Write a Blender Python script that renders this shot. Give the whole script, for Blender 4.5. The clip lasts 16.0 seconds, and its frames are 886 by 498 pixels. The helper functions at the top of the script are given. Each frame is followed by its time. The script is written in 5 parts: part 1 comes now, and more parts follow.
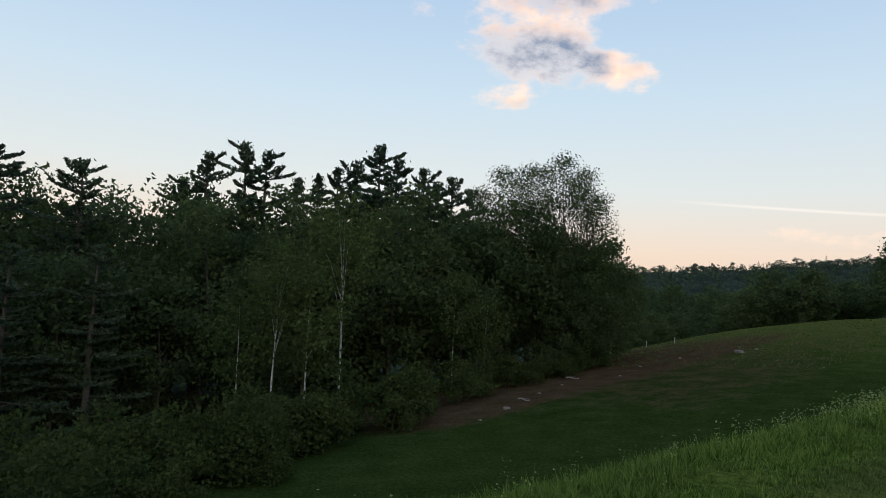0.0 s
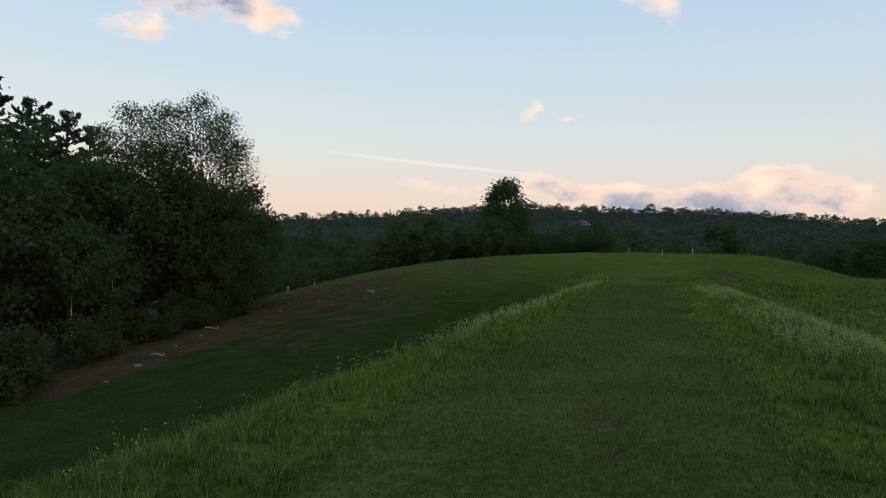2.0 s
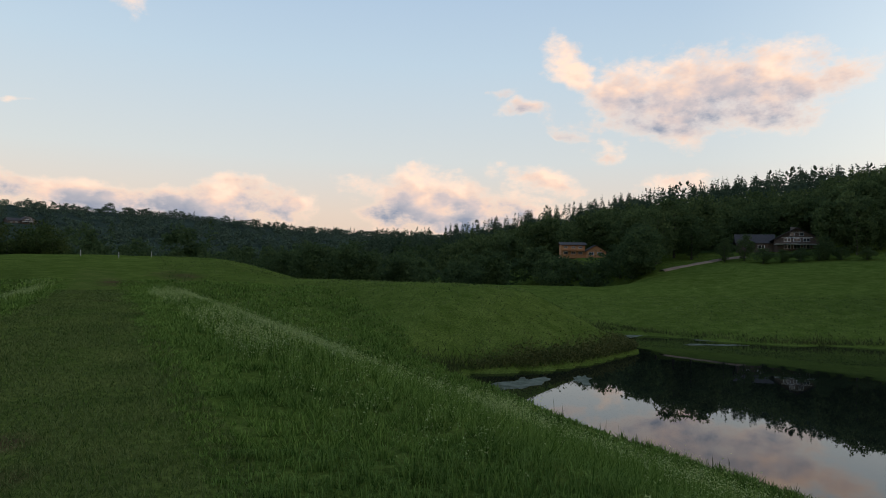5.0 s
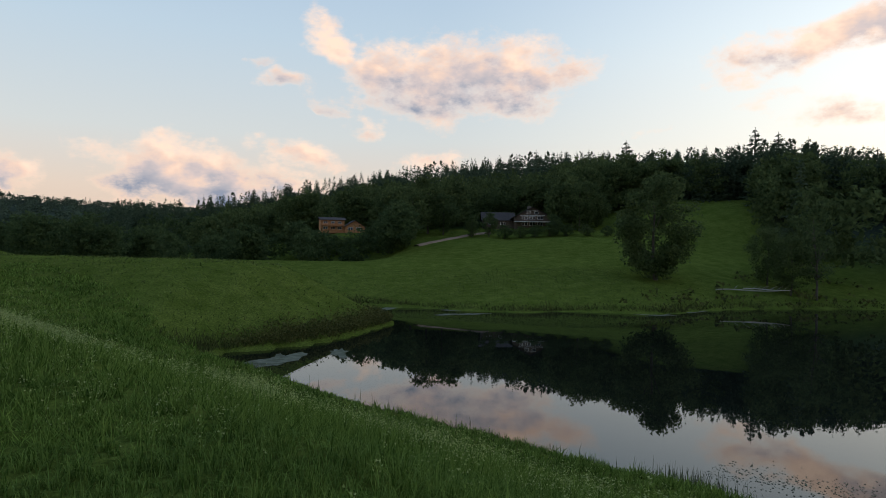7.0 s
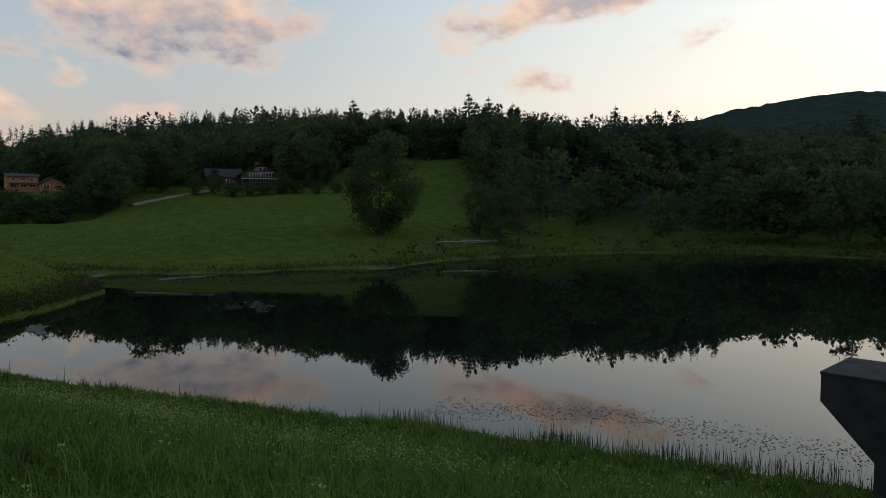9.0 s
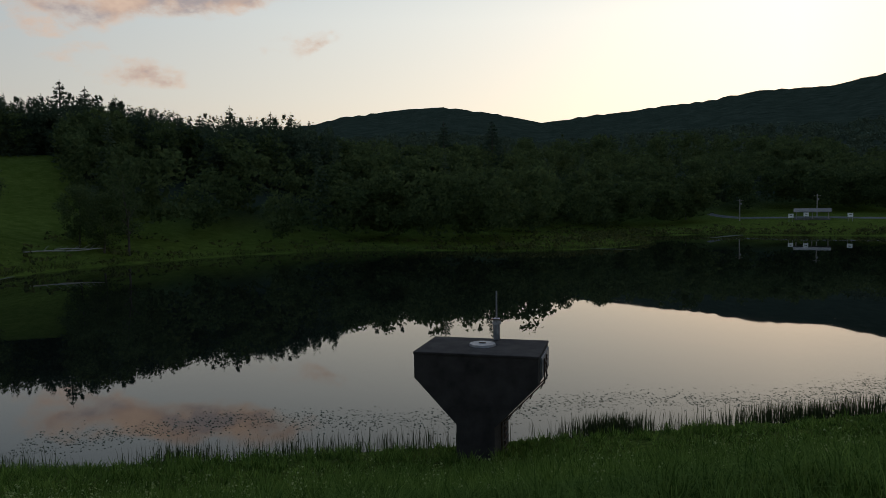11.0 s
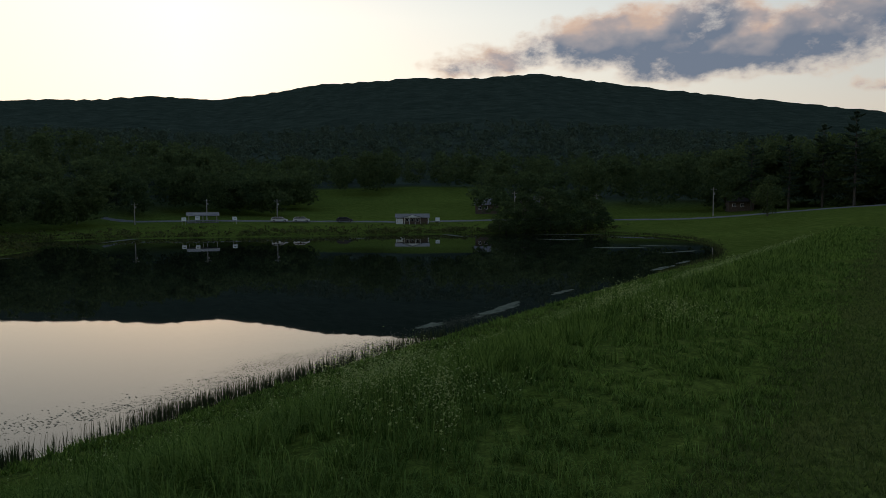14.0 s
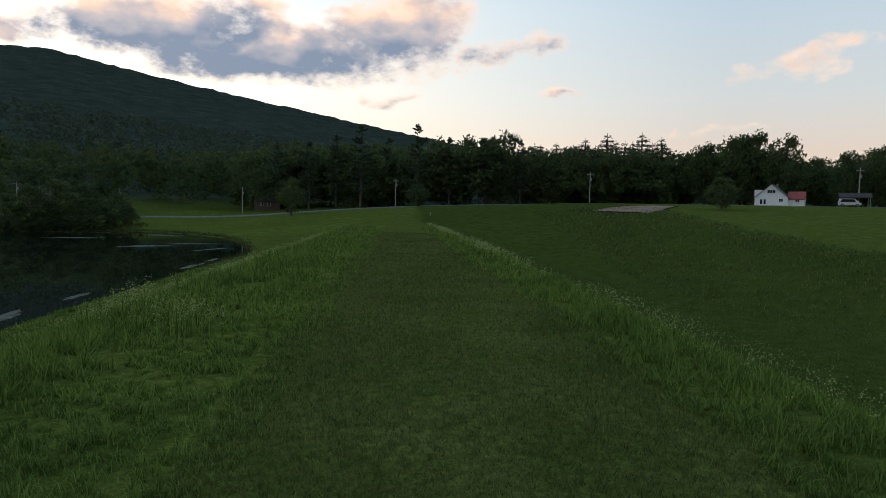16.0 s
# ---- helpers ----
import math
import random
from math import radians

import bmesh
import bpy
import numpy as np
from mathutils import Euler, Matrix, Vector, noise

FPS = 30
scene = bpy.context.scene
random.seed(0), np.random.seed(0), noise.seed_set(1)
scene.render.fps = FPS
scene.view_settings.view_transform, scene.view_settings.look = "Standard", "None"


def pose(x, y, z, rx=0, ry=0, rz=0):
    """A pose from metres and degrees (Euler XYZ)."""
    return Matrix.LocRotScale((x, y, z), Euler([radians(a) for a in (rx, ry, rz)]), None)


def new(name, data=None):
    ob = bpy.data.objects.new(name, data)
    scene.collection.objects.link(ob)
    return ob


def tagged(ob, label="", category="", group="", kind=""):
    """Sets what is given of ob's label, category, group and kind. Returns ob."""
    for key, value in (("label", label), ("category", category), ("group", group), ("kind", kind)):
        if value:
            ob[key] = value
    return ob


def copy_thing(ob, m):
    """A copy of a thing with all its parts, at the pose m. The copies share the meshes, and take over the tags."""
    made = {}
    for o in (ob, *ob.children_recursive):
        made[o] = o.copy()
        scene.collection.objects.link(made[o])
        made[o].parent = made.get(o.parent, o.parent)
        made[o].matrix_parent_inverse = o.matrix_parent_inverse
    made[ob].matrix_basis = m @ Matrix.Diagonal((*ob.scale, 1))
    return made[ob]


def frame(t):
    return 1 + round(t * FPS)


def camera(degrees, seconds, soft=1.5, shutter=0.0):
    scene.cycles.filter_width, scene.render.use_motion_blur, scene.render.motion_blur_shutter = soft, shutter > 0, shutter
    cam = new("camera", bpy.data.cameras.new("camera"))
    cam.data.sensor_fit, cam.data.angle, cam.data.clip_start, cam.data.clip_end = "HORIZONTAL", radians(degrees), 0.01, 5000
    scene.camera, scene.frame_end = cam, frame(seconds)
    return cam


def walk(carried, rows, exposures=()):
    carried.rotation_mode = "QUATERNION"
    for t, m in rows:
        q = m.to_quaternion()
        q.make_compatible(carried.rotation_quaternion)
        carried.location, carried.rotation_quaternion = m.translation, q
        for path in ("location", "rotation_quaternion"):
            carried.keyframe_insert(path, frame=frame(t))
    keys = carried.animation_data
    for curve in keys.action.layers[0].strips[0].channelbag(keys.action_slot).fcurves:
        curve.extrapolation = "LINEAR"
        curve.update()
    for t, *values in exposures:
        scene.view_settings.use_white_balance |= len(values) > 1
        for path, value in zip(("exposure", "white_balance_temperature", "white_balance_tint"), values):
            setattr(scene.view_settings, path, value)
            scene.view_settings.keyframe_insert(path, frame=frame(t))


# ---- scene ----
cam = camera(65.77, 16.0, 0.75)
ROWS = [
    (0.0, -0.001, 0.450, 1.60, 94.080, -2.838, -0.013),
    (0.5, 0.051, 0.447, 1.60, 91.232, -1.400, -6.542),
    (1.0, 0.118, 0.434, 1.60, 91.431, -0.942, -15.274),
    (1.5, 0.177, 0.414, 1.60, 90.646, -1.622, -23.218),
    (2.0, 0.219, 0.393, 1.60, 90.705, -1.210, -29.110),
    (2.5, 0.261, 0.367, 1.60, 90.646, -0.403, -35.427),
    (3.0, 0.307, 0.329, 1.60, 92.469, -0.563, -42.975),
    (3.5, 0.349, 0.284, 1.60, 93.630, -0.570, -50.959),
    (4.0, 0.381, 0.239, 1.60, 92.867, -0.278, -57.906),
    (4.5, 0.409, 0.187, 1.60, 92.186, -0.716, -65.433),
    (7.0, 0.450, -0.014, 1.60, 90.102, -0.972, -91.803),
    (7.5, 0.446, -0.058, 1.60, 89.235, -1.025, -97.381),
    (8.0, 0.439, -0.099, 1.60, 88.600, -0.567, -102.655),
    (10.5, 0.312, -0.324, 1.60, 86.058, 0.146, -136.044),
    (11.0, 0.259, -0.368, 1.60, 86.712, 0.697, -144.875),
    (11.5, 0.207, -0.400, 1.60, 85.928, 0.805, -152.706),
    (12.0, 0.142, -0.427, 1.60, 86.031, 1.271, -161.666),
    (12.5, 0.080, -0.443, 1.60, 86.061, 1.982, -169.946),
    (13.0, 0.016, -0.450, 1.60, 86.751, 2.105, -178.080),
    (13.5, -0.033, -0.449, 1.60, 86.035, 1.004, -184.288),
    (14.0, -0.096, -0.440, 1.60, 86.611, 0.240, -192.356),
    (14.5, -0.178, -0.413, 1.60, 86.888, -0.344, -203.266),
    (15.0, -0.254, -0.371, 1.60, 86.991, -0.712, -214.322),
    (15.5, -0.305, -0.331, 1.60, 86.859, -1.415, -222.513),
    (16.0, -0.345, -0.288, 1.60, 86.753, -1.199, -230.058),
]
EXPOSURES = [(0.0, 0.05), (3.5, -0.08), (7.0, -0.1), (8.0, -0.25), (10.5, -0.8), (11.5, -0.9), (13.5, -0.9), (14.5, -0.68), (16.0, -0.12)]
walk(cam, [(t, pose(*p)) for t, *p in ROWS], EXPOSURES)

# ---------------------------------------------------------------- light and sky
world = bpy.data.worlds.new("dusk_sky")
scene.world = world
world.use_nodes = True
WT = world.node_tree
WT.nodes.clear()


def wire(a, b):
    WT.links.new(a, b)


def wmath(op, a, b=None, clamp=False):
    n = WT.nodes.new("ShaderNodeMath")
    n.operation = op
    n.use_clamp = clamp
    for i, q in enumerate((a, b)):
        if q is None:
            continue
        if isinstance(q, (int, float)):
            n.inputs[i].default_value = q
        else:
            wire(q, n.inputs[i])
    return n.outputs[0]


def wmix(f, a, b, blend="MIX"):
    n = WT.nodes.new("ShaderNodeMix")
    n.data_type = "RGBA"
    n.blend_type = blend
    for sock, q in ((n.inputs[0], f), (n.inputs[6], a), (n.inputs[7], b)):
        if isinstance(q, (int, float)):
            sock.default_value = q
        elif isinstance(q, tuple):
            sock.default_value = (*q, 1)
        else:
            wire(q, sock)
    return n.outputs[2]


def wramp(f, stops):
    n = WT.nodes.new("ShaderNodeValToRGB")
    e = n.color_ramp.elements
    while len(e) < len(stops):
        e.new(0.5)
    for el, (p, c) in zip(e, stops):
        el.position, el.color = p, (*c, 1)
    wire(f, n.inputs[0])
    return n.outputs[0]


SKY_MID = 115.0          # bearing at the middle of the filmed sweep
SUN_BEARING = 172.0      # where the sun went down
tc = WT.nodes.new("ShaderNodeTexCoord")
turn_node = WT.nodes.new("ShaderNodeVectorRotate")
turn_node.rotation_type = "Z_AXIS"
turn_node.inputs["Angle"].default_value = radians(SKY_MID)
wire(tc.outputs["Generated"], turn_node.inputs["Vector"])
sep = WT.nodes.new("ShaderNodeSeparateXYZ")
wire(turn_node.outputs[0], sep.inputs[0])
elev = wmath("MULTIPLY", wmath("ARCSINE", sep.outputs[2]), 180 / math.pi)
bear = wmath("MULTIPLY", wmath("ARCTAN2", sep.outputs[0], sep.outputs[1]), 180 / math.pi)

e_unit = wmath("MULTIPLY", elev, 1 / 60, clamp=True)
cool = wramp(e_unit, [(0.0, (0.80, 0.60, 0.50)), (0.075, (0.82, 0.68, 0.60)), (0.15, (0.70, 0.74, 0.76)),
                      (0.28, (0.56, 0.70, 0.83)), (0.45, (0.40, 0.56, 0.79)), (1.0, (0.16, 0.28, 0.55))])
warm = wramp(e_unit, [(0.0, (1.0, 0.78, 0.53)), (0.12, (1.0, 0.885, 0.71)), (0.25, (0.92, 0.89, 0.79)),
                      (0.42, (0.58, 0.64, 0.68)), (1.0, (0.14, 0.22, 0.38))])
warm = wmix(1.0, warm, (2.3, 2.3, 2.3), "MULTIPLY")
off_sun = wmath("DIVIDE", wmath("ABSOLUTE", wmath("SUBTRACT", bear, SUN_BEARING - SKY_MID)), 81.0)
sunward = wmath("POWER", wmath("SUBTRACT", 1.0, wmath("MINIMUM", off_sun, 1.0)), 1.3)
clear = wmix(sunward, cool, warm)
nishita = WT.nodes.new("ShaderNodeTexSky")
nishita.sky_type, nishita.sun_disc = "NISHITA", False
nishita.sun_elevation, nishita.sun_rotation = radians(1.5), radians(SUN_BEARING)
clear = wmix(0.06, clear, nishita.outputs[0])

# cloud fields: soft ellipses on the sky broken up by noise
cl_map = WT.nodes.new("ShaderNodeMapping")
cl_map.inputs["Scale"].default_value = (1, 1, 1.7)
wire(tc.outputs["Generated"], cl_map.inputs[0])


def wnoise(scale, detail, rough, shift=(0, 0, 0)):
    m = WT.nodes.new("ShaderNodeVectorMath")
    m.operation = "ADD"
    wire(cl_map.outputs[0], m.inputs[0])
    m.inputs[1].default_value = shift
    n = WT.nodes.new("ShaderNodeTexNoise")
    n.inputs["Scale"].default_value, n.inputs["Detail"].default_value, n.inputs["Roughness"].default_value = scale, detail, rough
    wire(m.outputs[0], n.inputs["Vector"])
    return n.outputs["Fac"]


puff = wnoise(16, 9, 0.63)
SUN_SIDE = (0.028 * math.sin(radians(SUN_BEARING)), 0.028 * math.cos(radians(SUN_BEARING)), 0.022)
soft_puff = wnoise(13, 4, 0.5)
soft_shift = wnoise(13, 4, 0.5, SUN_SIDE)
fine = wnoise(60, 5, 0.6)
# clouds are pulled out of their round shapes by slow and quick eddies
warp_a, warp_b = wnoise(9, 3, 0.55, (3.1, 0.4, 1.7)), wnoise(9, 3, 0.55, (7.9, 5.2, 2.3))
cl_bear = wmath("ADD", bear, wmath("MULTIPLY", wmath("SUBTRACT", warp_a, 0.5), 7.0))
cl_elev = wmath("ADD", elev, wmath("MULTIPLY", wmath("SUBTRACT", warp_b, 0.5), 3.4))
field, shade = None, None


def cloud(bearing, height, w, h, tilt=0.0, dense=1.0, dark=0.5):
    """One cloud: bearing and height of its middle, half sizes, all in degrees; dark: how grey its body is."""
    global field, shade
    b = ((bearing - SKY_MID + 180) % 360) - 180
    dx = wmath("MULTIPLY", wmath("SUBTRACT", cl_bear, b), math.cos(radians(height)))
    dy = wmath("SUBTRACT", cl_elev, height)
    c, s = math.cos(radians(tilt)), math.sin(radians(tilt))
    px = wmath("DIVIDE", wmath("ADD", wmath("MULTIPLY", dx, c), wmath("MULTIPLY", dy, s)), w)
    py = wmath("DIVIDE", wmath("SUBTRACT", wmath("MULTIPLY", dy, c), wmath("MULTIPLY", dx, s)), h)
    d2 = wmath("ADD", wmath("MULTIPLY", px, px), wmath("MULTIPLY", py, py))
    v = wmath("SUBTRACT", dense, wmath("MULTIPLY", wmath("MINIMUM", d2, 4.0), max(dense, 0.6)))
    # the underside and middle are greyer than the rim
    low = wmath("SUBTRACT", 0.62, wmath("MULTIPLY", py, 0.75), clamp=True)
    inside = wmath("MULTIPLY", wmath("ADD", v, 0.35, clamp=True), dark)
    g = wmath("MULTIPLY", inside, low)
    field = v if field is None else wmath("MAXIMUM", field, v)
    shade = g if shade is None else wmath("MAXIMUM", shade, g)


cloud(7.5, 21.0, 6.0, 3.2, -12, 1.1, 1.1)
cloud(13.0, 19.2, 5.0, 1.6, -14, 1.0, 0.15)
cloud(4.6, 17.0, 3.0, 0.9, 4, 0.8, 0.15)
cloud(8.0, 24.6, 6.5, 1.6, 0, 0.8, 0.5)
cloud(357.0, 23.3, 2.6, 1.0, -35, 0.15, 0.4)
cloud(36.0, 12.4, 0.8, 0.8, 0, 0.7, 0.1)
cloud(33.5, 12.0, 0.6, 0.35, 0, 0.2, 0.1)
cloud(39.5, 11.2, 1.3, 0.3, -8, 0.1, 0.1)
cloud(45.6, 20.8, 2.6, 1.9, -30, 0.6, 0.1)
cloud(33.0, 5.6, 8.0, 0.5, -4, 0.45, 0.2)
cloud(44.0, 5.4, 9.0, 1.5, -4, 1.2, 0.6)
cloud(55.0, 5.2, 5.5, 2.1, -3, 1.3, 0.6)
cloud(70.5, 6.1, 7.0, 2.4, -6, 1.4, 0.6)
cloud(69.5, 8.2, 2.2, 1.3, 0, 0.9, 0.1)
cloud(79.5, 7.4, 3.2, 1.5, -12, 0.95, 0.15)
cloud(49.0, 4.9, 11.0, 1.5, -2, 1.4, 0.75)
cloud(73.0, 5.0, 9.0, 1.9, -2, 1.4, 0.75)
cloud(82.2, 16.6, 2.0, 2.6, 25, 1.1, 0.0)
cloud(93.0, 14.2, 11.5, 3.9, 3, 1.3, 0.55)
cloud(88.0, 13.0, 6.5, 2.8, -20, 1.0, 0.5)
cloud(76.5, 14.3, 1.6, 0.6, 20, 0.55, 0.8)
cloud(77.4, 13.1, 2.4, 0.7, 5, 0.6, 0.8)
cloud(81.0, 11.8, 2.6, 0.7, -20, 0.5, 0.8)
cloud(84.8, 10.0, 2.0, 0.9, 0, 0.6, 0.1)
cloud(90.6, 7.7, 2.8, 0.9, 0, 0.6, 0.1)
cloud(123.0, 15.8, 10.5, 2.0, 9, 1.2, 0.3)
cloud(114.5, 12.9, 2.6, 0.7, 0, 0.55, 0.12)
cloud(116.5, 11.6, 2.6, 0.7, 5, 0.55, 0.12)
cloud(121.0, 10.6, 3.8, 0.8, -4, 0.6, 0.1)
cloud(134.0, 13.2, 2.6, 0.9, 14, 0.6, 0.1)
cloud(108.5, 9.6, 3.0, 0.5, 4, 0.35, 0.1)
cloud(213.0, 12.3, 16.0, 2.8, -2, 1.8, 1.15)
cloud(207.0, 13.6, 9.0, 2.6, 8, 1.6, 0.85)
cloud(226.0, 14.3, 6.5, 3.4, 8, 1.7, 0.8)
cloud(213.0, 15.0, 5.0, 1.6, 0, 1.1, 0.3)
cloud(196.0, 12.0, 4.5, 1.3, 4, 0.9, 0.6)
cloud(226.0, 9.1, 3.4, 0.6, 8, 0.95, 0.9)
cloud(235.0, 12.9, 5.5, 1.0, 8, 0.9, 0.9)
cloud(239.8, 9.5, 1.8, 0.45, 0, 0.8, 0.9)
cloud(258.5, 11.6, 5.5, 1.0, 13, 0.7, 0.3)
cloud(250.0, 6.5, 7.0, 0.4, 2, 0.2, 0.5)

broken = wmath("ADD", field, wmath("MULTIPLY", wmath("SUBTRACT", puff, 0.50), 3.4))
broken = wmath("ADD", broken, wmath("MULTIPLY", wmath("SUBTRACT", fine, 0.5), 0.7))
cover = WT.nodes.new("ShaderNodeMapRange")
cover.interpolation_type = "SMOOTHSTEP"
cover.inputs["From Min"].default_value, cover.inputs["From Max"].default_value = -0.15, 1.25
wire(broken, cover.inputs[0])
relief = wmath("ADD", 0.5, wmath("MULTIPLY", wmath("SUBTRACT", soft_puff, soft_shift), 3.4), clamp=True)
grey_amount = wmath("MULTIPLY", wmath("ADD", shade, wmath("MULTIPLY", wmath("SUBTRACT", 0.5, relief), 0.42)), 1.2, clamp=True)
body_deep = WT.nodes.new("ShaderNodeMapRange")
body_deep.inputs["From Min"].default_value, body_deep.inputs["From Max"].default_value = 0.35, 1.25
body_deep.inputs["To Min"].default_value = 0.15
wire(broken, body_deep.inputs[0])
grey_amount = wmath("MULTIPLY", grey_amount, body_deep.outputs[0])
cl_col = wramp(grey_amount, [(0.0, (1.25, 0.91, 0.70)), (0.16, (1.04, 0.75, 0.60)), (0.36, (0.76, 0.63, 0.61)), (0.60, (0.52, 0.50, 0.55)), (1.0, (0.23, 0.30, 0.43))])
sky_col = wmix(wmath("MULTIPLY", cover.outputs[0], 0.94), clear, cl_col)
# the vapour trail of an aircraft
trail_y = wmath("SUBTRACT", wmath("SUBTRACT", elev, 7.75), wmath("MULTIPLY", wmath("SUBTRACT", bear, 28.0 - SKY_MID), -0.085))
trail_x = wmath("SUBTRACT", 1.0, wmath("POWER", wmath("MULTIPLY", wmath("ABSOLUTE", wmath("SUBTRACT", bear, 28.0 - SKY_MID)), 1 / 10.0), 2.0), clamp=True)
trail = wmath("MULTIPLY", wmath("SUBTRACT", 1.0, wmath("MULTIPLY", wmath("ABSOLUTE", trail_y), 6.0), clamp=True), trail_x)
sky_col = wmix(wmath("MULTIPLY", trail, 0.75), sky_col, (1.0, 0.93, 0.85))
back = WT.nodes.new("ShaderNodeBackground")
wire(sky_col, back.inputs[0])
back.inputs[1].default_value = 1.0
wout = WT.nodes.new("ShaderNodeOutputWorld")
wire(back.outputs[0], wout.inputs[0])

# ---------------------------------------------------------------- materials


class Nodes:
    """A material's node tree, with short ways to fill it."""

    def __init__(self, name):
        self.m = bpy.data.materials.new(name)
        self.m.use_nodes = True
        self.t = self.m.node_tree
        self.b = self.t.nodes["Principled BSDF"]
        self.out = self.t.nodes["Material Output"]

    def add(self, kind):
        return self.t.nodes.new(kind)

    def link(self, a, b):
        self.t.links.new(a, b)

    def noise(self, scale, detail=4, rough=0.55, coord="Object"):
        c = self.add("ShaderNodeTexCoord")
        n = self.add("ShaderNodeTexNoise")
        n.inputs["Scale"].default_value, n.inputs["Detail"].default_value, n.inputs["Roughness"].default_value = scale, detail, rough
        self.link(c.outputs[coord], n.inputs["Vector"])
        return n.outputs["Fac"]

    def ramp(self, f, a, b, lo=0.3, hi=0.7):
        n = self.add("ShaderNodeValToRGB")
        e = n.color_ramp.elements
        e[0].position, e[0].color, e[1].position, e[1].color = lo, (*a, 1), hi, (*b, 1)
        self.link(f, n.inputs[0])
        return n.outputs[0]

    def mix(self, f, a, b, blend="MIX"):
        n = self.add("ShaderNodeMix")
        n.data_type, n.blend_type = "RGBA", blend
        for sock, q in ((n.inputs[0], f), (n.inputs[6], a), (n.inputs[7], b)):
            if isinstance(q, (int, float)):
                sock.default_value = q
            elif isinstance(q, tuple):
                sock.default_value = (*q, 1)
            else:
                self.link(q, sock)
        return n.outputs[2]

    def bump(self, f, strength=0.3, dist=0.02):
        n = self.add("ShaderNodeBump")
        n.inputs["Strength"].default_value, n.inputs["Distance"].default_value = strength, dist
        self.link(f, n.inputs["Height"])
        self.link(n.outputs[0], self.b.inputs["Normal"])

    def color(self, c):
        if isinstance(c, tuple):
            self.b.inputs["Base Color"].default_value = (*c, 1)
        else:
            self.link(c, self.b.inputs["Base Color"])

    def set(self, rough=0.7, metal=0.0, spec=0.5):
        self.b.inputs["Roughness"].default_value = rough
        self.b.inputs["Metallic"].default_value = metal
        self.b.inputs["Specular IOR Level"].default_value = spec
        return self.m


def surface(name, a, b, scale=6, rough=0.75, bump=0.25, dist=0.01, metal=0.0, fine=60):
    """Two-tone weathered surface with fine grain."""
    n = Nodes(name)
    c = n.ramp(n.noise(scale, 6), a, b)
    g = n.noise(fine, 3, 0.6)
    c = n.mix(0.35, c, n.ramp(g, (0.55, 0.55, 0.55), (1, 1, 1)), "MULTIPLY")
    n.color(c)
    n.bump(g, bump, dist)
    return n.set(rough, metal, 0.25)


def leaf_material(name, a, b, glow=0.35):
    """Foliage: each clump its own green, each tree a little apart, light coming through."""
    n = Nodes(name)
    geo = n.add("ShaderNodeNewGeometry")
    info = n.add("ShaderNodeObjectInfo")
    c = n.ramp(geo.outputs["Random Per Island"], a, b, 0.0, 1.0)
    c = n.mix(0.45, c, n.ramp(info.outputs["Random"], (0.55, 0.62, 0.6), (1.25, 1.1, 0.9), 0, 1), "MULTIPLY")
    c = n.mix(0.5, c, n.ramp(n.noise(0.35, 3), (0.5, 0.55, 0.55), (1.2, 1.15, 1.0)), "MULTIPLY")
    n.color(c)
    n.set(0.8, 0, 0.04)
    tr = n.add("ShaderNodeBsdfTranslucent")
    n.link(c, tr.inputs[0])
    mx = n.add("ShaderNodeMixShader")
    mx.inputs[0].default_value = glow
    n.link(n.b.outputs[0], mx.inputs[1])
    n.link(tr.outputs[0], mx.inputs[2])
    n.link(mx.outputs[0], n.out.inputs[0])
    return n.m


M_LEAF = leaf_material("broad_leaves", (0.054, 0.082, 0.034), (0.114, 0.156, 0.064), 0.5)
M_POPLAR = leaf_material("poplar_leaves", (0.055, 0.085, 0.030), (0.105, 0.145, 0.050))
M_BUSH = leaf_material("bush_leaves", (0.034, 0.054, 0.018), (0.076, 0.104, 0.034))
M_NEEDLE = leaf_material("pine_needles", (0.048, 0.076, 0.050), (0.092, 0.130, 0.084), 0.3)
M_GRASS = leaf_material("grass_blades", (0.034, 0.078, 0.010), (0.205, 0.305, 0.074), 0.45)
M_SHORT = leaf_material("mown_grass", (0.035, 0.066, 0.012), (0.210, 0.235, 0.080), 0.4)
M_REED = leaf_material("reeds", (0.045, 0.060, 0.022), (0.085, 0.095, 0.040), 0.2)
# far forest leaves, with the blue haze of distance mixed into their green
M_HAZYLEAF = leaf_material("hazed_forest_leaves", (0.058, 0.090, 0.067), (0.080, 0.114, 0.083), 0.1)
M_TUSS = leaf_material("short_rough_grass", (0.045, 0.078, 0.018), (0.165, 0.200, 0.070), 0.42)
M_WEED = leaf_material("mixed_weeds", (0.040, 0.052, 0.018), (0.125, 0.130, 0.046), 0.3)
M_FLOWER = leaf_material("white_blossom", (0.24, 0.31, 0.09), (0.46, 0.50, 0.22), 0.35)
M_PAD = leaf_material("pond_weed", (0.07, 0.08, 0.05), (0.20, 0.20, 0.15), 0.0)
M_BARK = surface("dark_bark", (0.045, 0.038, 0.030), (0.11, 0.095, 0.075), 5, 0.9, 0.6, 0.02)
M_BIRCH = surface("birch_bark", (0.22, 0.21, 0.19), (0.62, 0.60, 0.55), 3.5, 0.7, 0.3, 0.01)
M_CONC = surface("dark_brown_concrete", (0.022, 0.018, 0.016), (0.058, 0.049, 0.043), 2.2, 0.95, 0.5, 0.01)
M_STEEL = surface("galvanised_steel", (0.20, 0.20, 0.21), (0.36, 0.36, 0.37), 8, 0.5, 0.1, 0.004, 0.7)
